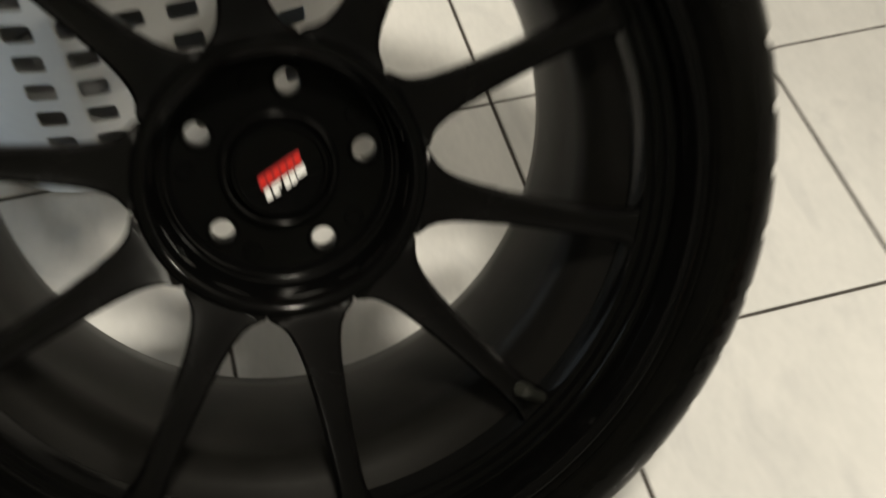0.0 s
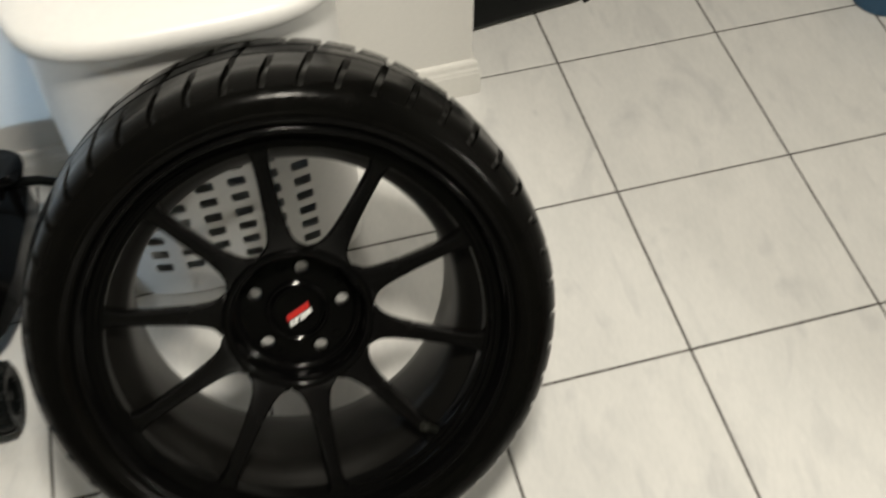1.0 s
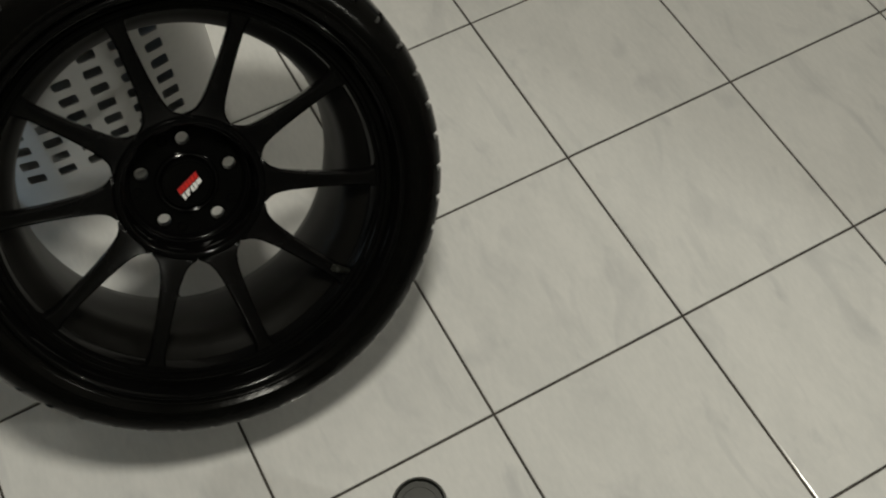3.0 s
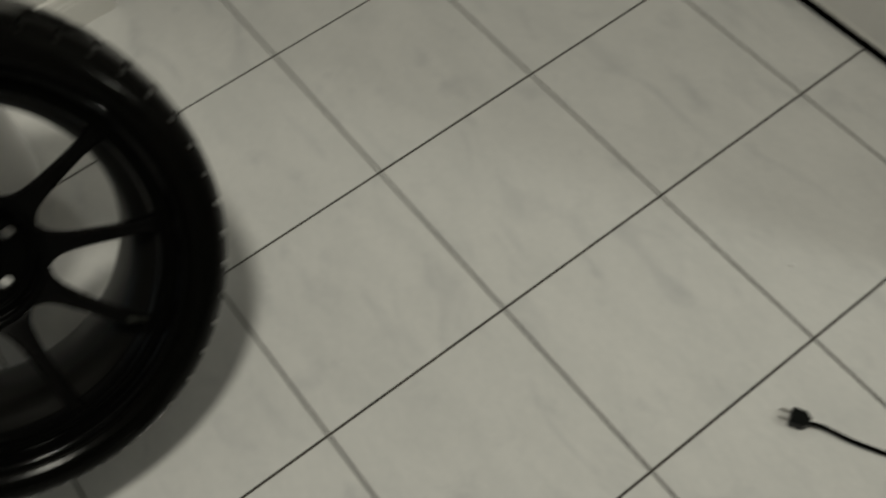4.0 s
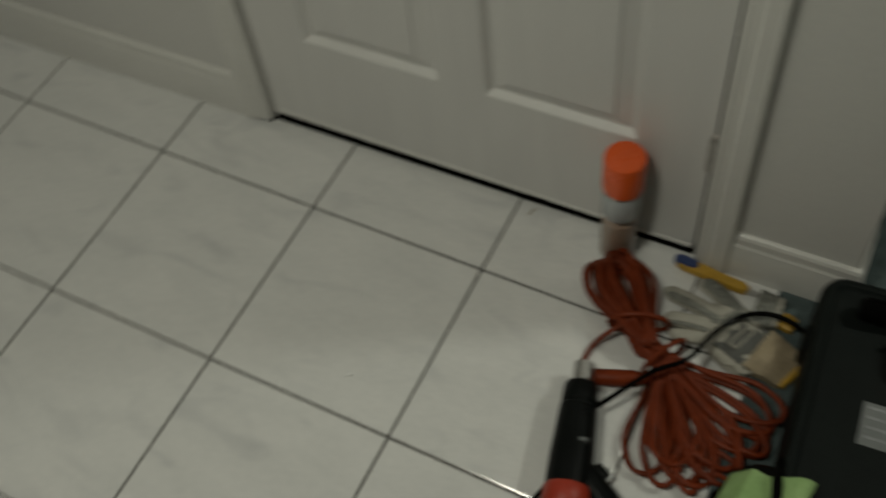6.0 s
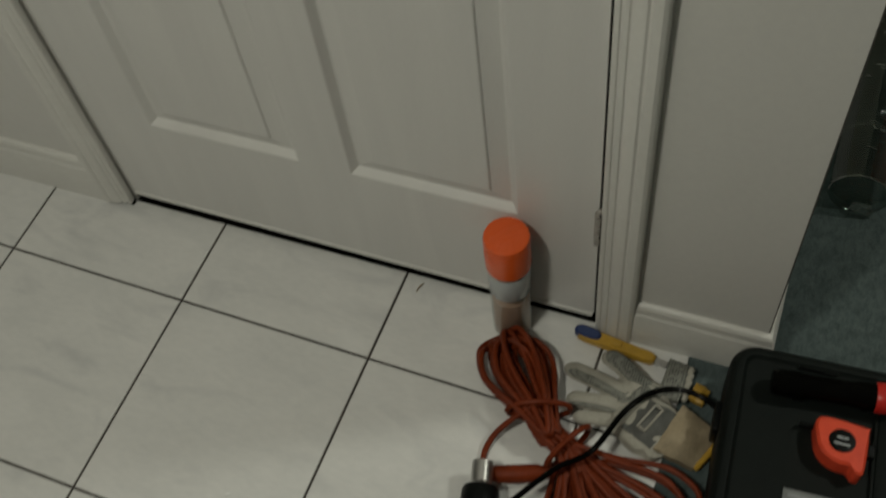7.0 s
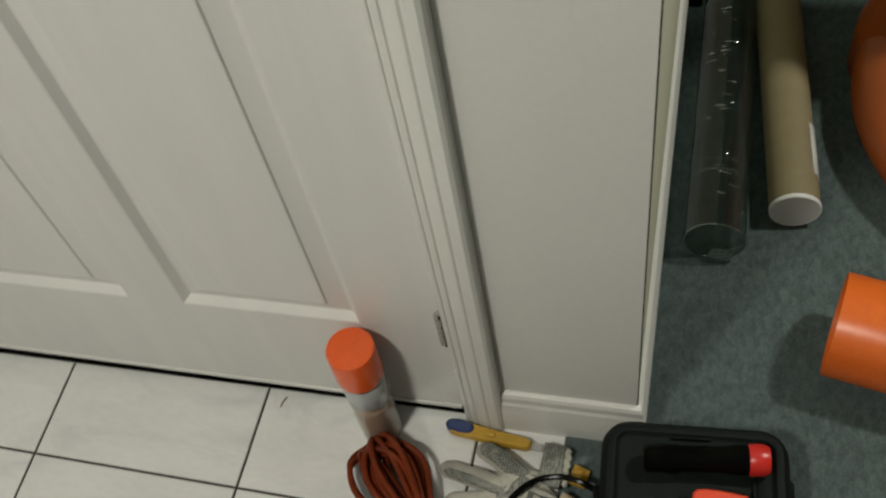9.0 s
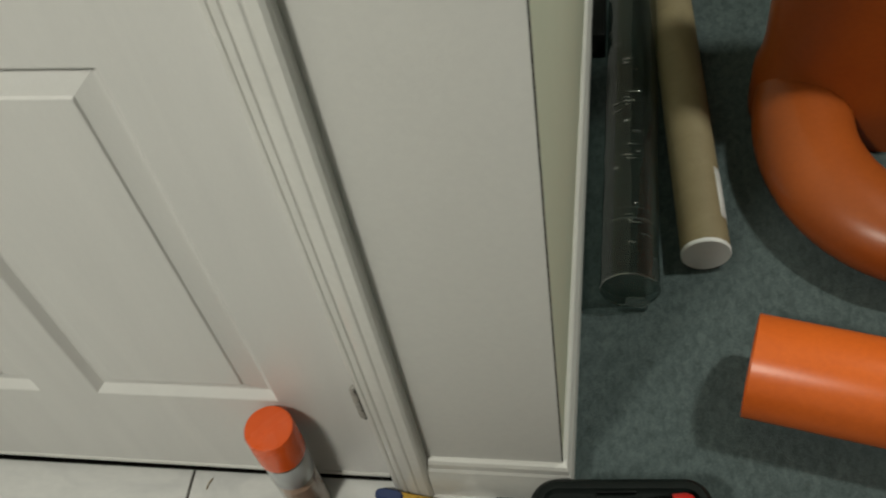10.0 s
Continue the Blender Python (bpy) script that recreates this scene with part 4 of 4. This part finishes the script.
    return add_tube(bm, p, rad, 12, False, 0.62)


def blob(bm, centre, size, rz, seed, rough=0.12):
    """A crumpled flattened pad."""
    rng = random.Random(seed)
    res = bmesh.ops.create_icosphere(bm, subdivisions=4, radius=1.0)
    off = Vector((rng.uniform(0, 9), rng.uniform(0, 9), rng.uniform(0, 9)))
    m = pose(*centre, 0, 0, rz)
    for v in res["verts"]:
        k = 1 + rough * noise.noise(v.co * 2.2 + off) + 0.05 * noise.noise(v.co * 6 + off)
        p = Vector((math.copysign(abs(v.co.x) ** 0.75, v.co.x) * size[0], math.copysign(abs(v.co.y) ** 0.75, v.co.y) * size[1], v.co.z * size[2])) * k
        v.co = m @ p
    return bm


def gloves():
    a = thing("work_glove", "crumpled off-white knit work glove with dark grip palm", "glove", group="pair of work gloves")
    def flap(corners, lift, seed, th):
        bm = bmesh.new()
        n = 12
        g = []
        for i in range(n):
            row = []
            for k in range(n):
                u, v = i / (n - 1), k / (n - 1)
                p = (Vector(corners[0]) * (1 - u) * (1 - v) + Vector(corners[1]) * u * (1 - v) + Vector(corners[2]) * u * v + Vector(corners[3]) * (1 - u) * v)
                p.z += lift * math.sin(math.pi * u) * math.sin(math.pi * v) + 0.004 * noise.noise(Vector((u * 4 + seed, v * 4, seed)))
                row.append(bm.verts.new(p))
            g.append(row)
        for i in range(n - 1):
            for k in range(n - 1):
                bm.faces.new((g[i][k], g[i + 1][k], g[i + 1][k + 1], g[i][k + 1]))
        r = bmesh.ops.extrude_face_region(bm, geom=list(bm.faces))
        bmesh.ops.translate(bm, vec=(0, 0, -th), verts=[v for v in r["geom"] if isinstance(v, bmesh.types.BMVert)])
        return bm

    def padded_finger(owner, pts, r0, r1, pad, shift):
        """A white knit finger with a dotted pad lying on part of its upper side."""
        bm = bmesh.new()
        finger(bm, pts, r0, r1)
        f = part("finger", bm, KNITW, owner)
        if pad:
            bm = bmesh.new()
            p = [Vector(q) for q in pts]
            side = (p[-1] - p[0]).cross(Vector((0, 0, 1))).normalized() * shift
            finger(bm, [q + side + Vector((0, 0, 0.0042)) for q in (p[0], p[1], p[1].lerp(p[-1], 0.88))], r0 * pad, r1 * pad)
            part("finger_pad", bm, KNIT, f, "grey rubber-dotted pad")

    # the glove under the cable: dark palm patch and tan cuff
    part("palm", blob(bmesh.new(), (1.086, 0.004, 0.017), (0.050, 0.046, 0.016), -28, 1), KNITW, a)
    part("grip_patch", flap([(1.052, -0.016, 0.030), (1.098, -0.036, 0.030), (1.128, 0.024, 0.032), (1.078, 0.036, 0.031)], 0.010, 3.0, 0.010), DOTS, a, "dark grip patch with a pale bar")
    bar = pose(1.088, 0.004, 0.0405, 0, 0, 66)
    for x0, x1, y0, y1 in ((-0.022, 0.022, 0.0045, 0.0075), (-0.022, 0.022, -0.0075, -0.0045), (-0.022, -0.019, -0.0045, 0.0045), (0.019, 0.022, -0.0045, 0.0045)):
        part("patch_bar", box(x0, x1, y0, y1, -0.002, 0.0022, 0.0008, 1, bar), KNITW, a)
    part("cuff", flap([(1.102, -0.034, 0.030), (1.160, -0.040, 0.018), (1.184, 0.018, 0.022), (1.126, 0.040, 0.034)], 0.012, 4.0, 0.014), TAN, a, "tan cuff")
    part("cuff_edge", tube(smooth_path([(1.162, -0.040, 0.014), (1.176, -0.012, 0.018), (1.187, 0.018, 0.017)], 5), 0.0045, 8), YELLOW, a, "yellow cuff edging")

    # the glove spread on the tiles, palm up
    b = thing("work_glove", "off-white knit work glove with grey dotted palm lying spread", "glove", group="pair of work gloves")
    part("palm", blob(bmesh.new(), (1.066, 0.040, 0.016), (0.040, 0.034, 0.014), -25, 8, 0.2), KNITW, b)
    part("palm_pad", flap([(1.036, 0.022, 0.026), (1.076, 0.014, 0.028), (1.102, 0.060, 0.028), (1.058, 0.062, 0.027)], 0.007, 6.0, 0.008), KNIT, b, "grey rubber-dotted palm")
    padded_finger(b, [(1.070, 0.052, 0.018), (1.034, 0.076, 0.020), (0.998, 0.096, 0.011)], 0.0150, 0.0125, 0.92, 0.002)
    padded_finger(b, [(1.055, 0.034, 0.018), (1.005, 0.046, 0.020), (0.950, 0.060, 0.010)], 0.0165, 0.0130, 0.60, -0.004)
    padded_finger(b, [(1.050, 0.018, 0.017), (1.010, 0.014, 0.019), (0.966, 0.012, 0.010)], 0.0155, 0.0125, 0.42, -0.007)
    padded_finger(b, [(1.052, 0.000, 0.014), (1.016, -0.008, 0.015), (0.982, -0.012, 0.009)], 0.0125, 0.0100, 0, 0)
    part("wrist", flap([(1.088, 0.050, 0.026), (1.118, 0.048, 0.024), (1.128, 0.108, 0.020), (1.092, 0.112, 0.022)], 0.008, 5.0, 0.012), KNIT, b, "grey rubber-dotted wrist")
    hem = [(1.124 + 0.003 * (q % 2), 0.052 + 0.0058 * q, 0.021) for q in range(10)]
    part("hem", tube(smooth_path(hem, 3), 0.0042, 8), KNITW, b, "white scalloped hem")
    part("cuff_edge", flap([(1.130, 0.060, 0.020), (1.152, 0.056, 0.018), (1.158, 0.080, 0.018), (1.136, 0.086, 0.020)], 0.004, 9.0, 0.010), YELLOW, b, "yellow cuff edging")


gloves()


def snap_knife():
    k = thing("utility_knife", "yellow snap-off utility knife with a blue end on tiles", "knife", pose(0.954, 0.121, 0.0, 0, 0, -6.5))
    body = [(0.000, -0.0085), (0.012, -0.0105), (0.075, -0.0100), (0.112, -0.0075), (0.118, -0.0040), (0.118, 0.0055), (0.110, 0.0085), (0.070, 0.0095), (0.010, 0.0100), (0.000, 0.0080)]
    part("knife_body", prism(body, 0.004, 0.017, 0.003), YELLOW, k, sharp=0.5)
    cap = superellipse(0.021, 0.0098, 2.6, 28)
    part("knife_end", prism([(x + 0.013, y + 0.0015) for x, y in cap], 0.006, 0.0205, 0.004), BLUEEND, k, "dark blue rounded end", sharp=0.5)
    part("slider", box(0.050, 0.066, -0.004, 0.004, 0.016, 0.0205, 0.0015), YELLOW, k)
    part("blade", box(0.112, 0.135, -0.0055, 0.0055, 0.009, 0.0102), STEEL, k)


snap_knife()


def splinter():
    s = thing("splinter", "tiny dark wood splinter on the tiles by the door", "splinter", pose(0.692, 0.128, 0.0015, 0, 0, 74))
    part("sliver", tube(smooth_path([(-0.009, 0, 0.0004), (0.0, 0.001, 0.001), (0.009, -0.0005, 0.0004)], 4), 0.0011, 6), TAN, s)


splinter()


def chip():
    c = thing("chip", "tiny glossy white chip lying on the tiles", "chip", pose(0.549, -0.273, 0.0012, 0, 0, 20))
    part("flake", prism([(-0.0045, -0.0012), (0.001, -0.0022), (0.0048, -0.0008), (0.0038, 0.0016), (-0.002, 0.0020)], 0, 0.0016, 0.0005), WHITEPL, c, smooth=False)


chip()


# ---- toolbox and what lies on it ----
BOX_M = pose(1.302, -0.095, 0.004, 0, 0, 3.5)


def rounded_rect(x0, x1, y0, y1, r, per=6):
    pts = []
    for cx, cy, a0 in ((x1 - r, y1 - r, 0), (x0 + r, y1 - r, 90), (x0 + r, y0 + r, 180), (x1 - r, y0 + r, 270)):
        pts += [(cx + r * math.cos(radians(a0 + 90 * k / per)), cy + r * math.sin(radians(a0 + 90 * k / per))) for k in range(per + 1)]
    return pts


def tray(levels, x0, x1, y0, y1, r):
    """Lofts rounded rectangles drawn in by (inset, height) steps and closes both ends."""
    bm = bmesh.new()
    rings = [[bm.verts.new((x, y, z)) for x, y in rounded_rect(x0 + i, x1 - i, y0 + i, y1 - i, max(0.004, r - i))] for i, z in levels]
    n = len(rings[0])
    for p, q in zip(rings, rings[1:]):
        for k in range(n):
            bm.faces.new((p[k], p[(k + 1) % n], q[(k + 1) % n], q[k]))
    bm.faces.new(list(reversed(rings[0])))
    bm.faces.new(rings[-1])
    return bm


def toolbox():
    t = thing("toolbox", "closed black plastic power tool case lying flat", "toolbox", BOX_M)
    size = (-0.118, 0.118, -0.235, 0.225, 0.036)
    part("case_base", tray([(0.010, 0.0), (0.003, 0.006), (0.0, 0.016), (0.0, 0.048), (0.002, 0.052)], *size), BLACKPL, t, sharp=0.5)
    part("case_seam", tray([(0.005, 0.050), (0.005, 0.057)], *size), RUBBER_AND_GAP, t, "dark seam between base and lid")
    rim = [(0.002, 0.054), (0.0, 0.058), (0.0, 0.090), (0.003, 0.100), (0.009, 0.1065), (0.015, 0.108), (0.0185, 0.1075), (0.0215, 0.1035), (0.024, 0.1020)]
    lid = part("case_lid", tray(rim, *size), CASEPL, t, "grained dark grey-black lid with a sunken panel", sharp=0.5)
    part("lid_ridge", box(0.070, 0.075, -0.205, 0.195, 0.1015, 0.1065, 0.0015), CASEPL, lid)
    part("lid_ledge", box(0.0755, 0.0930, -0.205, 0.170, 0.1015, 0.1050, 0.0015), CASEPL, lid)
    part("lid_notch", box(-0.030, 0.020, 0.200, 0.2035, 0.1015, 0.1085, 0.0012), BLACKPL, lid)
    sticker = part("sticker", box(-0.030, 0.066, -0.036, 0.030, 0.1024, 0.1032), GREYPL, lid, "grey printed sticker")
    for k in range(4):
        part("print_bar", box(-0.024, 0.060 - 0.012 * (k % 2), 0.020 - 0.015 * k, 0.0245 - 0.015 * k, 0.1031, 0.1036), INK, sticker)
    for y in (-0.13, 0.12):
        part("latch", box(-0.126, -0.114, y - 0.022, y + 0.022, 0.030, 0.078, 0.004), BLACKPL, t)
    part("hinge_flange", box(0.112, 0.126, -0.19, 0.17, 0.040, 0.072, 0.004), BLACKPL, t)


toolbox()


def torch():
    h = thing("torch", "black torch with a glossy red end on the toolbox", "torch", pose(1.228, 0.064, 0.1275, 0, 0, 7) @ Matrix.Diagonal((0.97, 0.86, 0.86, 1)))
    lie = pose(0, 0, 0, 0, 90, 0)
    part("torch_body", lathe([(0, 0), (0.016, 0.0), (0.020, 0.005), (0.021, 0.03), (0.019, 0.05), (0.019, 0.10), (0.022, 0.118), (0.022, 0.132), (0, 0.132)], 28, lie), RUBBER_AND_GAP, h, sharp=0.6)
    part("torch_end", lathe([(0, 0.131), (0.0215, 0.131), (0.0235, 0.134), (0.0235, 0.150), (0.020, 0.158), (0, 0.160)], 28, lie), REDPL, h, "glossy red end")
    for y in (-0.012, 0.012):
        part("torch_foot", box(0.03, 0.045, y - 0.003, y + 0.003, -0.0245, -0.014, 0.001), BLACKPL, h)
        part("torch_foot", box(0.118, 0.130, y - 0.003, y + 0.003, -0.0245, -0.014, 0.001), BLACKPL, h)


torch()


def tape_measure():
    t = thing("tape_measure", "orange-red tape measure with black hub on the toolbox", "tape measure", pose(1.326, 0.004, 0.1062, 0, 0, 2) @ Matrix.Diagonal((0.88, 0.84, 0.95, 1)))
    out = [(-0.034, 0.032), (-0.036, -0.002), (-0.026, -0.024), (-0.006, -0.036), (0.012, -0.037), (0.020, -0.046), (0.030, -0.046), (0.033, -0.030), (0.034, 0.022), (0.030, 0.030)]
    out = [(q.x, q.y) for q in smooth_path([(x, y, 0) for x, y in out], 4, True)]
    body = part("tape_body", prism(list(reversed(out)), 0, 0.034, 0.004), REDOR, t, sharp=0.5)
    part("tape_hub", lathe([(0.0175, 0.0335), (0.0185, 0.0350), (0.0165, 0.0355), (0, 0.0352)], 32, pose(-0.002, -0.002, 0)), BLACKPL, t, "black round hub")
    for y, w in ((0.005, 0.008), (-0.005, 0.011)):
        part("hub_mark", box(-0.002 - w, -0.002 + w, -0.004 + y, -0.001 + y, 0.0352, 0.0360), GREYLABEL, t)
    part("tape_hook", box(-0.060, -0.034, 0.020, 0.026, 0.003, 0.012, 0.001), BLACKPL, t)
    part("belt_clip", box(0.030, 0.046, -0.012, 0.012, 0.010, 0.024, 0.003), BLACKPL, t)


tape_measure()


def cloth():
    c = thing("cloth", "folded light green cloth lying on a tool pouch", "cloth")
    bm = bmesh.new()
    n = 26
    g = []
    for i in range(n):
        row = []
        for k in range(n):
            u, v = i / (n - 1), k / (n - 1)
            x, y = 1.122 + 0.098 * u + 0.018 * v, -0.342 + 0.110 * v + 0.012 * u
            z = 0.122 + 0.008 * math.sin(7 * u + 2 * v) + 0.006 * noise.noise(Vector((u * 5, v * 5, 2))) - (0.045 * max(0, 0.25 - u) / 0.25)
            row.append(bm.verts.new((x, y, z)))
        g.append(row)
    for i in range(n - 1):
        for k in range(n - 1):
            bm.faces.new((g[i][k], g[i + 1][k], g[i + 1][k + 1], g[i][k + 1]))
    ob = part("fabric", bm, GREENCL, c)
    s = ob.modifiers.new("thickness", "SOLIDIFY")
    s.thickness = 0.005


cloth()


def pouch():
    p = thing("tool_pouch", "soft black fabric tool pouch beside the toolbox", "pouch")
    part("pouch_body", blob(bmesh.new(), (1.214, -0.278, 0.052), (0.085, 0.088, 0.050), 8, 21, 0.16), RUBBER_AND_GAP, p)
    strap = smooth_path([(1.196, -0.180, 0.090), (1.190, -0.215, 0.122), (1.196, -0.250, 0.134), (1.205, -0.300, 0.132), (1.215, -0.350, 0.10)], 8)
    part("strap", tube(strap, 0.007, 8, False, 0.4), RUBBER_AND_GAP, p)


pouch()


# ---- things on the carpet ----
def clear_roll():
    t = thing("plastic_roll", "rolled clear plastic sheet lying on the carpet", "plastic roll", pose(1.300, 0.455, 0.0495))
    rng = random.Random(3)
    bm = bmesh.new()
    n, rows = 40, 60
    rings = []
    for i in range(rows):
        y = 1.15 * i / (rows - 1)
        rings.append([])
        for k in range(n):
            a = 2 * math.pi * k / n
            r = 0.0448 + 0.0012 * noise.noise(Vector((math.cos(a) * 2, math.sin(a) * 2, y * 16)))
            rings[-1].append(bm.verts.new((r * math.cos(a), y, r * math.sin(a))))
    for a, b in zip(rings, rings[1:]):
        for k in range(n):
            bm.faces.new((a[k], a[(k + 1) % n], b[(k + 1) % n], b[k]))
    part("rolled_sheet", bm, CLEAR, t)
    part("end_disc", lathe([(0.0, 0.0), (0.034, 0.0), (0.0438, -0.002)], 40, pose(0, 0.012, 0, 90, 0, 0)), SEAM, t)
    for y, tall in ((0.108, 0.004), (0.128, 0.002)):
        part("tape_band", lathe([(0.0455, 0.0), (0.0459, 0.0005), (0.0459, tall), (0.0455, tall + 0.0005)], 40, pose(0, y, 0, 90, 0, 0)), SEAM, t)
    # small creases pressed into the film along its top
    for k in range(44):
        y, mid, half = rng.uniform(0.03, 1.1), rng.gauss(96, 16), rng.uniform(3, 12)
        arc = [Vector((0.0452 * math.cos(math.radians(q)), y + 0.004 * noise.noise(Vector((q * 0.07, k, 0))), 0.0452 * math.sin(math.radians(q))))
               for q in (mid - half, mid - half * 0.3, mid + half * 0.3, mid + half)]
        part("crease", tube(arc, rng.uniform(0.0008, 0.0018), 8), CREASE, t)
    part("end_rim", lathe([(0.0440, -0.001), (0.0452, -0.0012), (0.0456, 0.0004), (0.0450, 0.0014)], 48, pose(0, 0.002, 0, 90, 0, 0)), CREASE, t)
    part("end_fold", add_prism(bmesh.new(), [(-0.014, -0.008), (0.020, -0.011), (0.025, 0.0), (0.014, 0.008), (-0.010, 0.007)], -0.0012, 0.0012, 0, pose(0.006, -0.002, -0.026, 66, 8, 0)), FOLD, t)


clear_roll()


def mailing_tube():
    d = Vector((-0.045, 0.560, 0)).normalized()
    t = thing("mailing_tube", "brown cardboard mailing tube with white end cap on the carpet", "cardboard tube",
              Matrix.Translation((1.416, 0.529, 0.0425)) @ Matrix.Rotation(math.atan2(d.y, d.x) - math.pi / 2, 4, "Z") @ pose(0, 0, 0, -90, 0, 0))
    part("tube_body", lathe([(0.034, 0.002), (0.0375, 0.002), (0.0380, 0.004), (0.0380, 1.02), (0.034, 1.02)], 48, close=True), KRAFT, t)
    part("end_cap", lathe([(0, 0.0), (0.0335, 0.0), (0.0375, -0.0005), (0.0388, 0.001), (0.0388, 0.006), (0.0382, 0.007)], 48), WHITEPL, t, "white plastic end cap")
    lab = bmesh.new()
    for k in range(8):
        a0, a1 = radians(-45 + 5 * k), radians(-45 + 5 * (k + 1))
        q = [(0.0384 * math.cos(a), 0.0384 * math.sin(a), z) for a, z in ((a0, 0.055), (a1, 0.055), (a1, 0.155), (a0, 0.155))]
        lab.faces.new([lab.verts.new(p) for p in q])
    bmesh.ops.remove_doubles(lab, verts=lab.verts, dist=0.0001)
    lb = part("shipping_label", lab, PAPER, t, "white paper label with unreadable print")
    s = lb.modifiers.new("thickness", "SOLIDIFY")
    s.thickness, s.offset = 0.0004, 1


mailing_tube()


def orange_pipe():
    d = Vector((0.98, -0.20, 0)).normalized()
    t = thing("plastic_pipe", "short wide orange plastic tube lying on the carpet", "plastic tube",
              Matrix.Translation((1.466, 0.318, 0.078)) @ Matrix.Rotation(math.atan2(d.y, d.x), 4, "Z") @ pose(0, 0, 0, 0, 90, 0))
    part("pipe_wall", lathe([(0.071, 0.0), (0.0735, 0.0), (0.074, 0.002), (0.074, 0.46), (0.071, 0.46)], 64, close=True), ORANGE, t)


orange_pipe()


def orange_ring():
    t = thing("ring_stool", "large glossy orange moulded plastic seat with a round hole", "seat", pose(1.752, 0.765, 0.004, 0, 0, 0))
    bm = bmesh.new()
    n, c = 72, 28
    rings = []
    for i in range(n):
        a = 2 * math.pi * i / n
        ring = []
        for k in range(c):
            b = 2 * math.pi * k / c
            rr = 0.194 + 0.064 * math.cos(b)
            z = 0.066 + 0.066 * math.sin(b)
            ring.append(bm.verts.new((rr * math.cos(a) + 0.034 * (0.5 - 0.5 * math.cos(b)), 1.16 * rr * math.sin(a), z)))
        rings.append(ring)
    for i in range(n):
        a, b = rings[i], rings[(i + 1) % n]
        for k in range(c):
            bm.faces.new((a[k], a[(k + 1) % c], b[(k + 1) % c], b[k]))
    part("ring_body", bm, SHADEOR, t)
    bm = bmesh.new()
    rings = []
    for k, dy, z in ((1.02, 0.0, 0.0), (1.02, 0.0, 0.07), (1.015, 0.0, 0.095), (0.985, 0.002, 0.118), (0.97, 0.004, 0.15), (0.965, 0.008, 0.26), (0.955, 0.014, 0.42), (0.94, 0.020, 0.53), (0.90, 0.022, 0.558), (0.78, 0.022, 0.572), (0.4, 0.022, 0.575)):
        rings.append([bm.verts.new((0.004 + x * k, 0.116 + dy + y * k, z)) for x, y in superellipse(0.250, 0.106, 2.4, 64)])
    for p, q in zip(rings, rings[1:]):
        for k in range(64):
            bm.faces.new((p[k], p[(k + 1) % 64], q[(k + 1) % 64], q[k]))
    bm.faces.new(rings[-1])
    part("seat_back", bm, SHADEOR, t)


orange_ring()


def far_box():
    c = thing("box", "small black box on the carpet behind the plastic roll", "box", pose(1.2385, 1.05, 0.004))
    part("box_body", box(-0.013, 0.013, -0.05, 0.05, 0, 0.06, 0.004), BLACKPL, c)


far_box()


# ---- floor tiles ----
def floor_tiles():
    owner = bpy.data.objects["floor"]
    p, gap, turn = 0.33, 0.0038, radians(-1.0)
    ca, sa = math.cos(turn), math.sin(turn)
    h = (p - gap) / 2

    def tile_mesh(outline):
        bm = bmesh.new()
        n = len(outline)
        cx, cy = sum(q[0] for q in outline) / n, sum(q[1] for q in outline) / n

        def ring(inset, z):
            out = []
            for x, y in outline:
                out.append(bm.verts.new((x - math.copysign(min(inset, abs(x - cx)), x - cx), y - math.copysign(min(inset, abs(y - cy)), y - cy), z)))
            return out

        rs = [ring(0, -0.006), ring(0, -0.0016), ring(0.0007, -0.0005), ring(0.0022, 0.0)]
        for a, b in zip(rs, rs[1:]):
            for k in range(n):
                bm.faces.new((a[k], a[(k + 1) % n], b[(k + 1) % n], b[k]))
        bm.faces.new(rs[-1])
        me = bpy.data.meshes.new("tile")
        bm.to_mesh(me)
        bm.free()
        me.materials.append(TILE)
        return me

    def clip(poly, f):
        out = []
        for a, b in zip(poly, poly[1:] + poly[:1]):
            fa, fb = f(a), f(b)
            if fa >= 0:
                out.append(a)
            if (fa >= 0) != (fb >= 0):
                t = fa / (fa - fb)
                out.append((a[0] + (b[0] - a[0]) * t, a[1] + (b[1] - a[1]) * t))
        return out

    full = tile_mesh([(-h, -h), (h, -h), (h, h), (-h, h)])
    for i in range(-9, 5):
        for j in range(-12, 2):
            cx, cy = (i + 0.5) * p, (j + 0.5) * p
            wx, wy = cx * ca - cy * sa, cx * sa + cy * ca
            corners = [(-h, -h), (h, -h), (h, h), (-h, h)]
            world_of = lambda q: (wx + q[0] * ca - q[1] * sa, wy + q[0] * sa + q[1] * ca)
            poly = corners
            for f in (lambda q: CARPET_X - 0.001 - world_of(q)[0], lambda q: 0.1495 - world_of(q)[1], lambda q: world_of(q)[0] + 3.19, lambda q: world_of(q)[1] + 3.99):
                poly = clip(poly, f) if poly else poly
            if len(poly) < 3:
                continue
            xs, ys = [q[0] for q in poly], [q[1] for q in poly]
            if max(xs) - min(xs) < 0.012 or max(ys) - min(ys) < 0.012:
                continue
            ob = new("tile", full if poly == corners else tile_mesh(poly))
            ob.parent = owner
            ob.location = (wx, wy, random.uniform(-0.0003, 0.0003))
            ob.rotation_euler = (radians(random.uniform(-0.06, 0.06)), radians(random.uniform(-0.06, 0.06)), turn)


floor_tiles()
